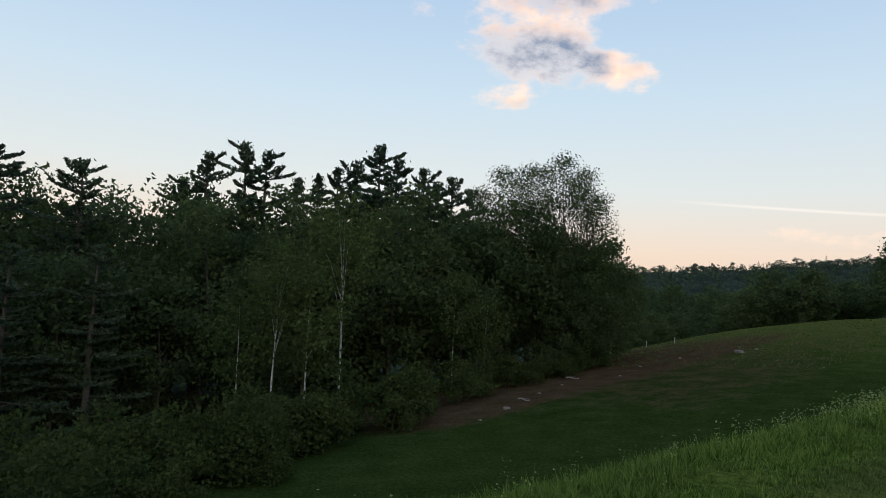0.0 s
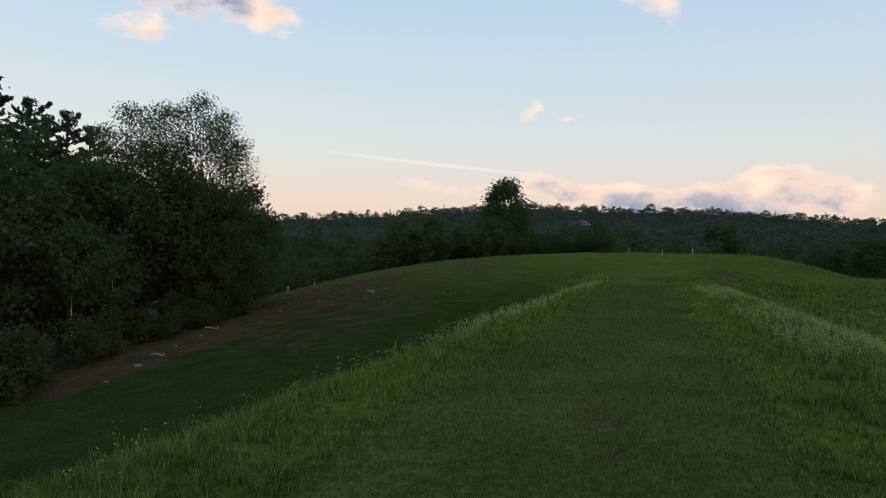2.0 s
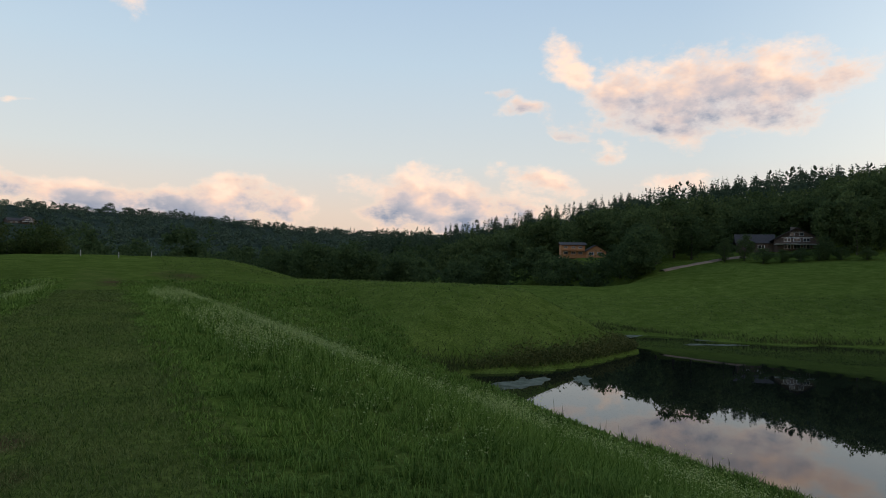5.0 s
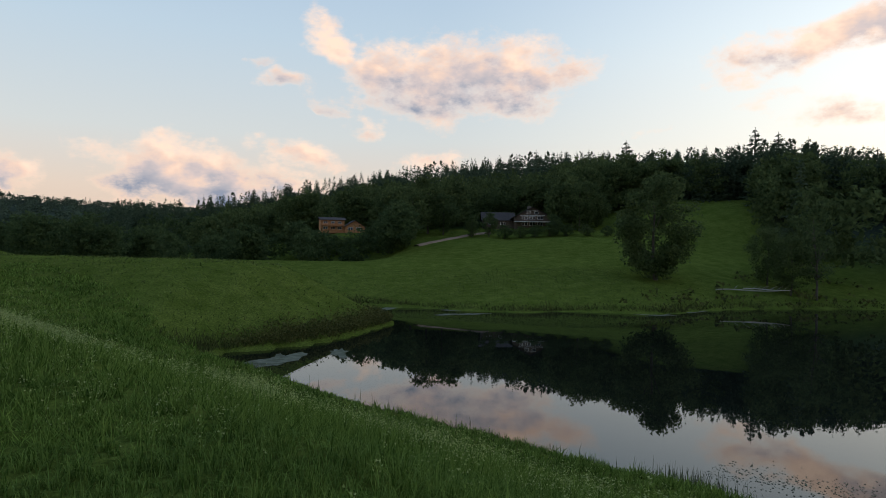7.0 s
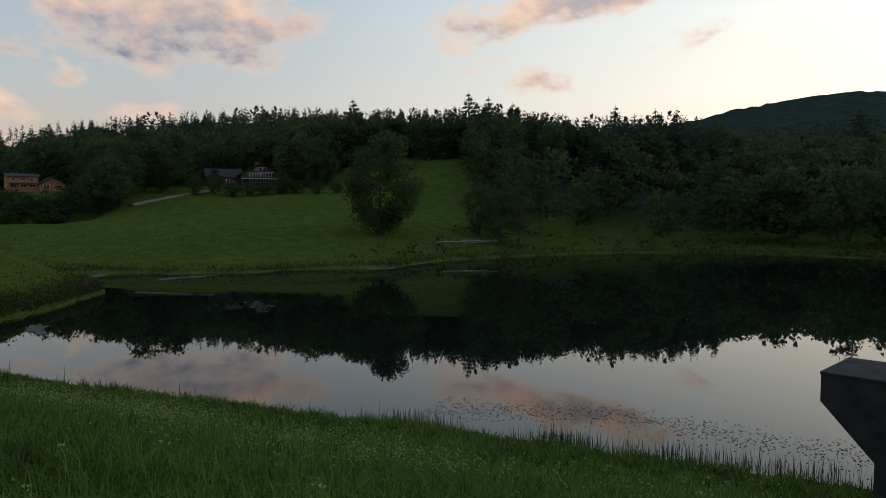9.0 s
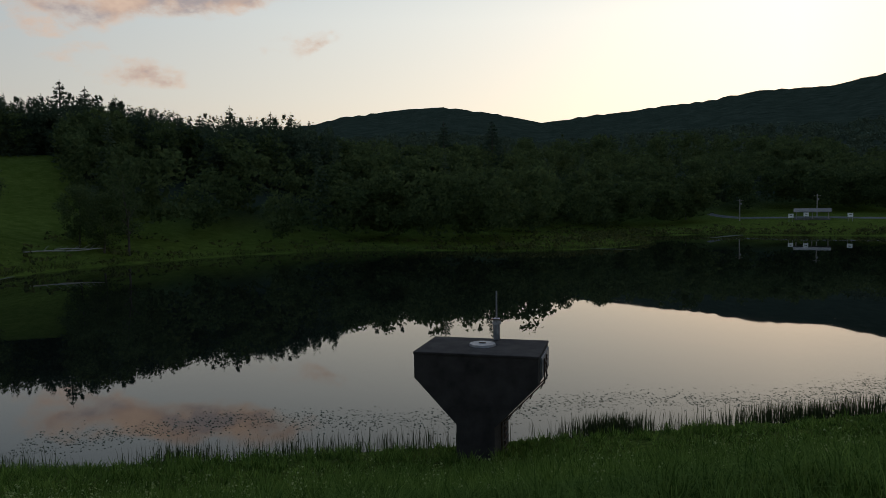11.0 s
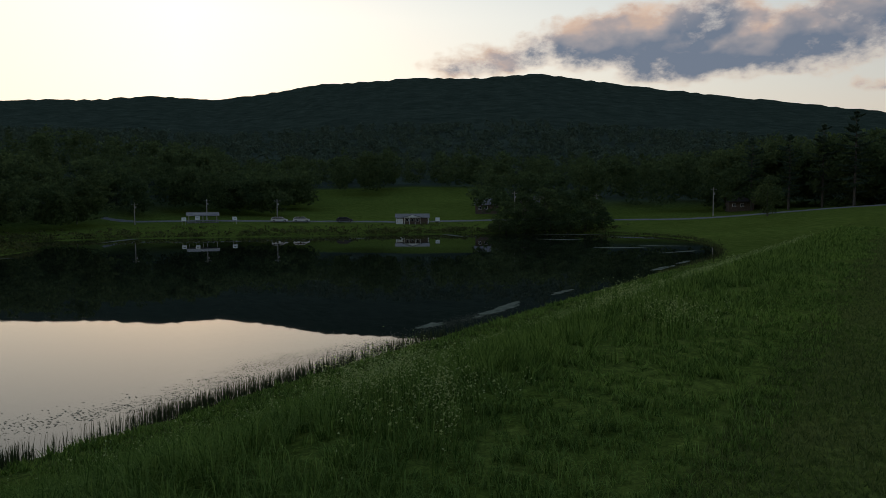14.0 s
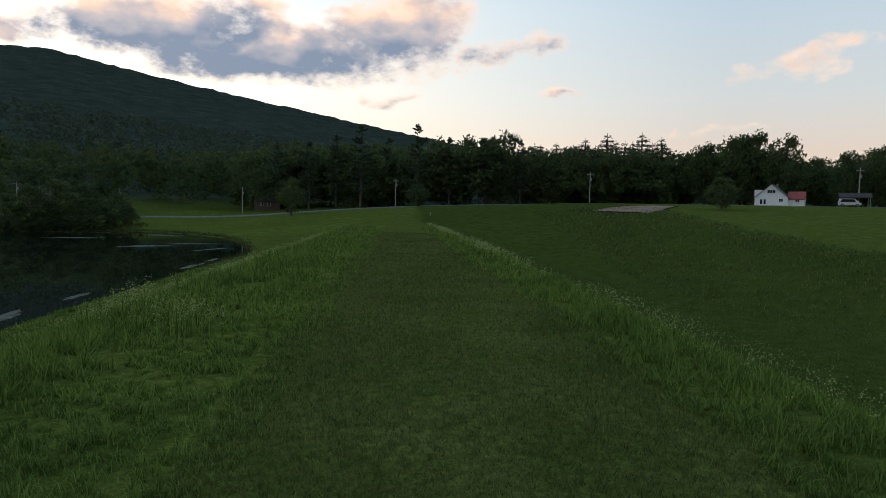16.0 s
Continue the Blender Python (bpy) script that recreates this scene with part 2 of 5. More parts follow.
M_IRON = surface("rusty_iron", (0.05, 0.035, 0.028), (0.12, 0.075, 0.05), 10, 0.8, 0.3, 0.004, 0.3)
M_WHITE = surface("white_clapboard", (0.62, 0.62, 0.60), (0.82, 0.82, 0.80), 1.5, 0.7, 0.1)
M_TRIM = surface("white_trim", (0.66, 0.66, 0.64), (0.80, 0.80, 0.78), 3, 0.6, 0.05)
M_CEDAR = surface("orange_cedar_boards", (0.32, 0.14, 0.06), (0.48, 0.23, 0.10), 2.0, 0.7, 0.2)
M_BROWN = surface("brown_shingle_wall", (0.075, 0.055, 0.042), (0.15, 0.11, 0.085), 2.0, 0.8, 0.2)
M_ROOF = surface("brown_shingle_roof", (0.038, 0.031, 0.028), (0.075, 0.062, 0.055), 2.5, 0.85, 0.4)
M_REDROOF = surface("red_metal_roof", (0.24, 0.055, 0.035), (0.36, 0.085, 0.055), 1.0, 0.5, 0.1)
M_PALEROOF = surface("pale_metal_roof", (0.080, 0.076, 0.072), (0.13, 0.124, 0.118), 1.0, 0.5, 0.1)
M_ASPHALT = surface("worn_road", (0.10, 0.097, 0.09), (0.17, 0.165, 0.155), 0.8, 0.9, 0.3)
M_GRAVEL = surface("gravel", (0.19, 0.125, 0.08), (0.30, 0.21, 0.145), 1.2, 0.95, 0.6, 0.03)
M_ROCK = surface("grey_rock", (0.13, 0.105, 0.085), (0.26, 0.215, 0.17), 4, 0.9, 0.6, 0.03)
M_POLE = surface("weathered_pole", (0.22, 0.20, 0.17), (0.38, 0.35, 0.31), 6, 0.85, 0.3)
M_DEAD = surface("bleached_dead_wood", (0.26, 0.24, 0.20), (0.46, 0.43, 0.38), 6, 0.85, 0.4)
M_SOILLUMP = surface("dry_soil", (0.13, 0.085, 0.055), (0.24, 0.17, 0.11), 5, 0.95, 0.5, 0.02)
M_CAR = surface("silver_car_paint", (0.50, 0.51, 0.53), (0.58, 0.59, 0.61), 1.0, 0.3, 0.0, 0.001, 0.4)
M_DARKCAR = surface("dark_car_paint", (0.03, 0.03, 0.035), (0.05, 0.05, 0.055), 1.0, 0.3, 0.0, 0.001, 0.2)
M_RUBBER = surface("rubber", (0.015, 0.015, 0.015), (0.03, 0.03, 0.03), 10, 0.85)
gl = Nodes("window_glass")
gl.color((0.02, 0.025, 0.03))
M_GLASS = gl.set(0.06, 0, 0.8)

# pond water: dark, almost still
wt = Nodes("pond_water")
wt.color((0.006, 0.008, 0.006))
wt.b.inputs["IOR"].default_value = 1.33
wt_map = wt.add("ShaderNodeMapping")
wt_map.inputs["Scale"].default_value = (0.5, 0.5, 0.5)
wt_tc = wt.add("ShaderNodeTexCoord")
wt.link(wt_tc.outputs["Object"], wt_map.inputs[0])
wt_n = wt.add("ShaderNodeTexNoise")
wt_n.inputs["Scale"].default_value, wt_n.inputs["Detail"].default_value = 1.6, 3
wt.link(wt_map.outputs[0], wt_n.inputs[0])
wt.bump(wt_n.outputs[0], 0.10, 0.004)
M_WATER = wt.set(0.015, 0, 0.5)

# ground: grass, mown path, bare soil and forest floor by the masks on the sheet
gd = Nodes("meadow_ground")
att = gd.add("ShaderNodeVertexColor")
att.layer_name = "cover"
gsep = gd.add("ShaderNodeSeparateColor")
gd.link(att.outputs[0], gsep.inputs[0])
big, mid_n, small = gd.noise(0.06, 5), gd.noise(0.7, 6, 0.65), gd.noise(9, 5, 0.7)
g_col = gd.ramp(mid_n, (0.062, 0.094, 0.017), (0.118, 0.153, 0.037))
g_col = gd.mix(0.5, g_col, gd.ramp(big, (0.75, 0.72, 0.6), (1.15, 1.12, 1.0)), "MULTIPLY")
g_mown = gd.ramp(mid_n, (0.060, 0.094, 0.017), (0.120, 0.136, 0.036))
g_soil = gd.ramp(mid_n, (0.058, 0.037, 0.021), (0.106, 0.067, 0.038))
# forest floor; far off, blue haze and shade between treetops are in this colour
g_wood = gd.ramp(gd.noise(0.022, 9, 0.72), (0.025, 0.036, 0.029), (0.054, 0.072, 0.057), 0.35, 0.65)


def edge_mask(sock):
    """A mask with a ragged border."""
    a = gd.add("ShaderNodeMath")
    a.operation = "ADD"
    gd.link(sock, a.inputs[0])
    s = gd.add("ShaderNodeMath")
    s.operation = "MULTIPLY_ADD"
    gd.link(mid_n, s.inputs[0])
    s.inputs[1].default_value, s.inputs[2].default_value = 1.0, -0.5
    gd.link(s.outputs[0], a.inputs[1])
    r = gd.add("ShaderNodeMapRange")
    r.inputs["From Min"].default_value, r.inputs["From Max"].default_value = 0.25, 0.75
    gd.link(a.outputs[0], r.inputs[0])
    return r.outputs[0]


# alpha 0: valley-side grass, shorter, its lack of sky painted in as darker green
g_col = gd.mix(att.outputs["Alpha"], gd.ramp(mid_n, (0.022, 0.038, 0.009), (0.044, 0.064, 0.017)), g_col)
g_col = gd.mix(edge_mask(gsep.outputs[0]), g_col, g_mown)
g_col = gd.mix(edge_mask(gsep.outputs[1]), g_col, g_soil)
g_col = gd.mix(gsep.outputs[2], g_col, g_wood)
g_col = gd.mix(0.7, g_col, gd.ramp(small, (0.30, 0.34, 0.25), (1.45, 1.4, 1.3), 0.35, 0.65), "MULTIPLY")
g_col = gd.mix(0.5, g_col, gd.ramp(gd.noise(45, 4, 0.7), (0.35, 0.4, 0.3), (1.5, 1.45, 1.4), 0.35, 0.65), "MULTIPLY")
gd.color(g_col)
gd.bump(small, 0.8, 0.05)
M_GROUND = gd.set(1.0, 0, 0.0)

# ---------------------------------------------------------------- the lie of the land
DAM_BEARING = radians(46)
SD, CD = math.sin(DAM_BEARING), math.cos(DAM_BEARING)
WATER = -4.2
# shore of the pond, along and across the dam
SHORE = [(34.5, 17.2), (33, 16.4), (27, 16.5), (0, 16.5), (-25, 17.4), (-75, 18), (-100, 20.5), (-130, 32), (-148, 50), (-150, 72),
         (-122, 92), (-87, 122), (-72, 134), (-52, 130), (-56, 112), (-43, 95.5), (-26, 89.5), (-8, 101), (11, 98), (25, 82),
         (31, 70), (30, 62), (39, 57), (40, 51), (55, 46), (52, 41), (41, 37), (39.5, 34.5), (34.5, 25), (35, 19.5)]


def xy_of(u, v):
    return u * SD + v * CD, u * CD - v * SD


def at(bearing, r):
    return r * math.sin(radians(bearing)), r * math.cos(radians(bearing))


def sstep(x, a, b):
    t = np.clip((x - a) / (b - a), 0, 1)
    return t * t * (3 - 2 * t)


def smooth_ring(pts, times):
    p = np.array(pts, float)
    for _ in range(times):
        q = np.roll(p, -1, 0)
        p = np.stack([0.75 * p + 0.25 * q, 0.25 * p + 0.75 * q], 1).reshape(-1, 2)
    return p


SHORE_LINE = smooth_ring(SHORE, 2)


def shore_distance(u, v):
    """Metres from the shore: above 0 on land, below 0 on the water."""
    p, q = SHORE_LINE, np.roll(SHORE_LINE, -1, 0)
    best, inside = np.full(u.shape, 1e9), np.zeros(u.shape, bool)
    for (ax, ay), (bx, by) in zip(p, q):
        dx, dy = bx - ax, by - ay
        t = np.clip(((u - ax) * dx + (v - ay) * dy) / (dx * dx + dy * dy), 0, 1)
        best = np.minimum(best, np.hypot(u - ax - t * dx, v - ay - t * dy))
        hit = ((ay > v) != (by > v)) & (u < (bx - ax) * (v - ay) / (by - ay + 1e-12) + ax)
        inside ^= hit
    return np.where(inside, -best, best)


# by bearing: the plain 180 m away, the near wooded hill and the far ridges
PLAIN_B = [0, 35, 60, 76, 83, 97, 105, 110, 115, 120, 130, 145, 160, 173, 188, 200, 213, 226, 242, 262, 280, 300, 330, 360]
PLAIN_Z = [-7, -8, -6, 1, 4.9, 6.4, 9, 12, 11, 5, 1, -1, -1, 2.0, 1.3, 1.8, 1.8, 2.3, 4.2, 4.2, 2, -3, -7, -7]
REACH_B, REACH_S = [0, 70, 76, 83, 97, 105, 110, 115, 120, 130, 150, 165, 180, 360], [105, 105, 90, 62, 68, 64, 62, 55, 45, 40, 60, 95, 105, 105]
HILL_B = [0, 60, 70, 76, 85, 95, 107, 116, 120, 130, 138, 150, 165, 178, 190, 215, 240, 265, 290, 360]
HILL_Z = [-4, -4, 3, 8, 14.5, 15, 13.5, 12.5, 10, 9, 8, 10, 13, 10, 12, 10, 6, 5, 3, -4]
HILLR_B, HILLR = [0, 60, 70, 85, 99, 110, 116, 130, 150, 165, 180, 360], [340, 340, 300, 240, 200, 168, 152, 150, 190, 260, 340, 340]
RIDGE_B = [0, 16, 28, 36, 44, 50, 59, 65, 75, 95, 133, 137, 141, 145, 149, 153, 160, 166, 169, 174.5, 178, 182, 190, 195, 200, 204, 209,
           217, 226, 235, 250, 280, 330, 360]
RIDGE_E = [2.6, 2.7, 3.6, 4.2, 3.9, 3.8, 3.1, 2.8, 2.6, 3.0, 6.7, 7.6, 8.1, 8.3, 7.8, 7.0, 7.65, 8.05, 8.5, 8.5, 9.1, 10.0, 10.6, 10.55, 10.75, 10.2, 9.4,
           8.0, 6.3, 4.7, 3.0, 2.6, 2.6, 2.6]


def height(x, y):
    """Height of the ground."""
    x, y = np.asarray(x, float), np.asarray(y, float)
    u, v = x * SD + y * CD, x * CD - y * SD
    r, b = np.hypot(x, y), np.degrees(np.arctan2(x, y)) % 360
    plain, hill = np.interp(b, PLAIN_B, PLAIN_Z), np.interp(b, HILL_B, HILL_Z)
    far_r = np.interp(b, [0, 70, 110, 140, 240, 290, 360], [750, 1000, 2000, 3000, 2600, 900, 750])
    far = 1.6 + np.tan(np.radians(np.interp(b, RIDGE_B, RIDGE_E))) * far_r
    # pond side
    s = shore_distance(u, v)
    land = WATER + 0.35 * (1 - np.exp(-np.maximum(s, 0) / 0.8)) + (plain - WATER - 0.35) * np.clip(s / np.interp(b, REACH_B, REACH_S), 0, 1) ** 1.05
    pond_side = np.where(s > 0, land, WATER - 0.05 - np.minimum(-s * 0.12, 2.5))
    # valley side
    bench = np.interp(-v, [0, 20, 32, 52, 58, 75], [-7, -7, -6.8, -2.4, -2.0, -1.6])
    floor_z = -7 + 0.012 * np.maximum(-v - 30, 0)
    low = floor_z + (bench - floor_z) * sstep(-u, -15, 25)
    valley = low + (plain - low) * sstep(r, 85, 180)
    w = sstep(np.abs(((b - 138 + 180) % 360) - 180), 72, 92)
    z = pond_side * (1 - w) + valley * w
    # hollow behind the rim of the pond meadow
    z = z - 5.0 * np.exp(-((r - 117) / 11) ** 2) * sstep(b, 50, 62) * (1 - sstep(b, 84, 90))
    # the level rim of the pond meadow
    rim = -0.25 - 0.105 * np.maximum(103 - r, 0) - 0.22 * np.maximum(r - 103, 0)
    rim_w = sstep(b, 58, 64) * (1 - sstep(b, 85, 91)) * sstep(r, 66, 74)
    z = np.where(s > 0, np.maximum(z, rim * rim_w - 30 * (1 - rim_w)), z)
    # hills and mountains
    hr = np.interp(b, HILLR_B, HILLR)
    t1 = sstep(r, 0.7 * hr, hr)
    z = z * (1 - t1) + hill * t1
    t2 = np.clip((r - hr) / (far_r - hr), 0, 1)
    z = np.where(r > hr, hill + (far - hill) * t2 ** 1.25, z)
    z = np.where(r > far_r, far - (r - far_r) * 0.12, z)
    # knoll at the end of the dam
    knoll = 2.75 - (np.maximum(4 - v, 0) / 25.7) ** 2.55 - 0.135 * (v - 13.3 + np.sqrt((v - 13.3) ** 2 + 4)) - 0.09 * np.maximum(88 - u, 0) - 0.05 * np.maximum(u - 100, 0)
    z = np.where(u > 5, np.maximum(z, np.maximum(knoll, -30)), z)
    # grassy spur that runs down to the shore
    for (au, av, az), (bu, bv, bz) in (((78, 14, 0.55), (50, 26, 0.58)), ((50, 26, 0.58), (39, 35.5, -4.1))):
        du, dv = bu - au, bv - av
        t = np.clip(((u - au) * du + (v - av) * dv) / (du * du + dv * dv), 0, 1)
        d = np.hypot(u - au - t * du, v - av - t * dv)
        z = np.maximum(z, az + (bz - az) * t - 0.02 * d * d / (1 + 0.05 * d))
    # dam: flat crest, slopes either side
    a = np.abs(v)
    run = np.maximum(a - 3.6, 0)
    fall = np.where(v > 0, run / 2.78, run / 2.5)
    fall = np.where(run < 1.5, fall * run / 1.5 * 0.5 + fall * 0.5, fall)
    dam = -fall - 0.05 * (np.minimum(a, 3.6) / 3.6) ** 2 - 0.08 * np.maximum(u - 68, 0) - 0.08 * np.maximum(-u - 165, 0)
    z = np.maximum(z, dam)
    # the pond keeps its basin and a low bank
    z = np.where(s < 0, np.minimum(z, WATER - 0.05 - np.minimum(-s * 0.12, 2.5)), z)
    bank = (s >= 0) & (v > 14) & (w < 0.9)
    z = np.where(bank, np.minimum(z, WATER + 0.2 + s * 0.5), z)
    # lumps
    z = z + 0.04 * np.sin(x * 0.9 + 1.3 * np.sin(y * 0.7)) * np.sin(y * 0.8 + x * 0.3) * np.where(r > 4, 1, r / 4) * (s > 0.5)
    return z


def ground_z(x, y):
    return float(height(np.array([x]), np.array([y]))[0])


def raw_mesh(name, verts, faces, material, smooth=False):
    """A mesh from numpy arrays; faces all of one length."""
    verts, faces = np.asarray(verts, np.float32), np.asarray(faces, np.int32)
    me = bpy.data.meshes.new(name)
    me.vertices.add(len(verts))
    me.vertices.foreach_set("co", verts.ravel())
    k = faces.shape[1]
    me.loops.add(faces.size)
    me.loops.foreach_set("vertex_index", faces.ravel())
    me.polygons.add(len(faces))
    me.polygons.foreach_set("loop_start", np.arange(0, faces.size, k, dtype=np.int32))
    me.polygons.foreach_set("loop_total", np.full(len(faces), k, np.int32))
    if smooth:
        me.polygons.foreach_set("use_smooth", np.ones(len(faces), bool))
    me.materials.append(material)
    me.update(calc_edges=True)
    return me


def build_ground():
    na, nr = 720, 225
    rr = 0.9 * (4700 / 0.9) ** (np.arange(nr) / (nr - 1))
    aa = np.arange(na) / na * 2 * np.pi
    R, A = np.meshgrid(rr, aa, indexing="ij")
    x, y = R * np.sin(A), R * np.cos(A)
    z = height(x, y)
    rng = np.random.default_rng(3)
    z = z + np.where(R > 700, rng.random(z.shape) * np.minimum(R * 0.003, 7), 0)
    verts = np.concatenate([np.stack([x, y, z], -1).reshape(-1, 3), [[0, 0, 0]]])
    i, j = np.meshgrid(np.arange(nr - 1), np.arange(na), indexing="ij")
    j2 = (j + 1) % na
    quads = np.stack([i * na + j, i * na + j2, (i + 1) * na + j2, (i + 1) * na + j], -1).reshape(-1, 4)[:, ::-1]
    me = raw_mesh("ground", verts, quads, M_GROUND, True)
    u, v = verts[:, 0] * SD + verts[:, 1] * CD, verts[:, 0] * CD - verts[:, 1] * SD
    r, b = np.hypot(verts[:, 0], verts[:, 1]), np.degrees(np.arctan2(verts[:, 0], verts[:, 1])) % 360
    mown = sstep(v, -2.8, -2.0) * (1 - sstep(v, 0.5, 1.2)) * sstep(75 - u, 0, 10)
    soil = sstep(u, 18, 24) * (1 - sstep(u, 50, 95)) * sstep(-v, 20, 25) * (1 - sstep(-v, 44, 50))
    soil = np.maximum(soil, 0.42 * sstep(u, 24, 34) * (1 - sstep(u, 95, 110)) * sstep(-v, 8, 18) * (1 - sstep(-v, 44, 50)))
    mown = np.maximum(mown, 0.5 * sstep(-v, 56, 60) * sstep(-u, 10, 30) * (1 - sstep(r, 200, 215)))
    for bu, bv, bs in ((34.2, 0.0, 0.9), (7.6, -0.6, 0.35), (6.4, -0.4, 0.3), (59.8, 0.6, 2.0), (66, 6, 3.0), (-13, 0.2, 0.4)):
        soil = np.maximum(soil, 0.62 * np.exp(-(((u - bu) / 1.6) ** 2 + (v - bv) ** 2) / (bs * bs)))
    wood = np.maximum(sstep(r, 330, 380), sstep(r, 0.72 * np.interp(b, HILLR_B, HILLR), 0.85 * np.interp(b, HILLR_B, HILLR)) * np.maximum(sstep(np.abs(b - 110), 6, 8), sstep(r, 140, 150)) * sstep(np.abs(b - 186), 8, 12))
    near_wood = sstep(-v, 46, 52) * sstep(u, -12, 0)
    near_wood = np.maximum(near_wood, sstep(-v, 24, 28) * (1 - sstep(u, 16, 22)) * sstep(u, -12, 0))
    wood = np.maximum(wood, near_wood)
    # low on the valley side: rough short grass plus shade put into the colour
    grass_level = 1 - sstep(-v, 4.2, 6.5) * (1 - sstep(u, 38, 80)) * (1 - sstep(-u, -12, 14) * (0.4 + 0.6 * sstep(-v, 51, 57)))
    col = np.stack([mown, soil, wood, grass_level], -1).astype(np.float32)
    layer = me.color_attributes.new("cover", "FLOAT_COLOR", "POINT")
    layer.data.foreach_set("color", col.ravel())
    centre = bmesh.new()
    centre.from_mesh(me)
    centre.verts.ensure_lookup_table()
    hub = centre.verts[len(verts) - 1]
    for k in range(na):
        f = centre.faces.new((hub, centre.verts[k], centre.verts[(k + 1) % na]))
        f.smooth = True
    centre.to_mesh(me)
    centre.free()
    return tagged(new("ground", me), "rolling grass meadow with a mown path along an earth dam", "ground", kind="structure")


build_ground()


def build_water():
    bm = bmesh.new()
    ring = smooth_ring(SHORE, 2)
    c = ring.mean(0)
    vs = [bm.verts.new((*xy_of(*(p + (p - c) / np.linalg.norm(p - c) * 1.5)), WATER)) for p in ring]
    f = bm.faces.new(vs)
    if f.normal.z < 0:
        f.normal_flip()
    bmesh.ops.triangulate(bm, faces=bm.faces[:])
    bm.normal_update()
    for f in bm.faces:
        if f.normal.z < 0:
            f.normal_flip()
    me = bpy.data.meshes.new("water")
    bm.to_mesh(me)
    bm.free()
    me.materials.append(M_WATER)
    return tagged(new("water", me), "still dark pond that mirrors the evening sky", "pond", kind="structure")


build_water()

# ---------------------------------------------------------------- trees


def tube(path, radii, sides=6):
    """Quads round a bent line."""
    path = np.asarray(path, float)
    verts, faces = [], []
    for k, (p, r) in enumerate(zip(path, radii)):
        d = path[min(k + 1, len(path) - 1)] - path[max(k - 1, 0)]
        d = d / (np.linalg.norm(d) + 1e-9)
        a = np.cross(d, (0.31, 0.95, 0.1))
        a /= np.linalg.norm(a) + 1e-9
        c = np.cross(d, a)
        for q in range(sides):
            t = 2 * math.pi * q / sides
            verts.append(p + r * (math.cos(t) * a + math.sin(t) * c))
    for k in range(len(path) - 1):
        for q in range(sides):
            q2 = (q + 1) % sides
            faces.append((k * sides + q, k * sides + q2, (k + 1) * sides + q2, (k + 1) * sides + q))
    return np.array(verts), np.array(faces)


def join(parts):
    vs, fs, n = [], [], 0
    for v, f in parts:
        vs.append(v)
        fs.append(np.asarray(f) + n)
        n += len(v)
    return np.concatenate(vs), np.concatenate(fs)


def unit(a):
    return a / (np.linalg.norm(a, axis=-1, keepdims=True) + 1e-9)


def leaves(centres, size, rng, corners=4, flat=0.0, along=None, thin=0.42):
    """A small leaf clump at each centre: quads or triangles turned at random."""
    n = len(centres)
    a = unit(rng.normal(size=(n, 3))) if along is None else unit(along + 0.35 * rng.normal(size=(n, 3)))
    b = rng.normal(size=(n, 3))
    b[:, 2] *= 1 - flat
    a[:, 2] *= 1 - flat * 0.6
    b = unit(np.cross(a, np.cross(b, a)))
    s = size * (0.6 + 0.8 * rng.random((n, 1)))
    wide = 0.75 if along is None else thin
    if corners == 4:
        fold = 0.25 * s * unit(np.cross(a, b))
        v = np.stack([centres - a * s, centres + b * s * wide + fold, centres + a * s, centres - b * s * wide + fold], 1)
    else:
        v = np.stack([centres - a * s, centres + b * s * wide * 1.3, centres + a * s * 0.8 - b * s * 0.5], 1)
    return v.reshape(-1, 3), np.arange(n * corners).reshape(n, corners)


def broad_crown(H, base, R, blobs, per, size, rng, corners=4, squash=0.055):
    """Leaf centres of a broad-leaved crown, in lumps with gaps, and the lump middles."""
    mids = []
    while len(mids) < blobs:
        p = rng.uniform(-1, 1, 3)
        d = np.linalg.norm(p)
        if d > 1 or d < 0.35 + 0.3 * rng.random():
            continue
        zc = (base + H) / 2
        taper = 1.0 - 0.35 * max(p[2], 0) - 0.25 * max(-p[2], 0)
        mids.append((p[0] * R * taper, p[1] * R * taper, zc + p[2] * (H - base) / 2))
    mids = np.array(mids)
    sig = squash * H
    c = np.repeat(mids, per, 0) + np.clip(rng.normal(size=(blobs * per, 3)), -1.7, 1.7) * np.array([sig, sig, sig * 0.7])
    return leaves(c, size, rng, corners), mids


def broad_trunk(H, base, r0, mids, rng, limbs=9, lean=0.0, sides=7):
    """Trunk, and each main limb."""
    top = np.array([lean * H, 0.02 * H, H * 0.9])
    ts = np.linspace(0, 1, 7)
    bend = rng.normal(size=2) * 0.015 * H
    path = [(top[0] * t + bend[0] * math.sin(3.1 * t), top[1] * t + bend[1] * math.sin(5 * t), top[2] * t - 0.4 * (t == 0)) for t in ts]
    trunk = tube(path, [r0 * (1.25 if k == 0 else 1) * (1 - 0.9 * t) for k, t in enumerate(ts)], sides)
    out = []
    for m in mids[rng.permutation(len(mids))[:limbs]]:
        t = max(0.15, min(0.8, (m[2] / H) * 0.72))
        k = t * 6
        i = int(k)
        p0 = np.array(path[i]) * (1 - k + i) + np.array(path[i + 1]) * (k - i)
        midp = (p0 + m) / 2 + np.array([0, 0, 0.03 * H])
        out.append(tube([p0, midp, m], [r0 * 0.35 * (1 - 0.7 * t), r0 * 0.2, r0 * 0.05], 4))
    return trunk, out


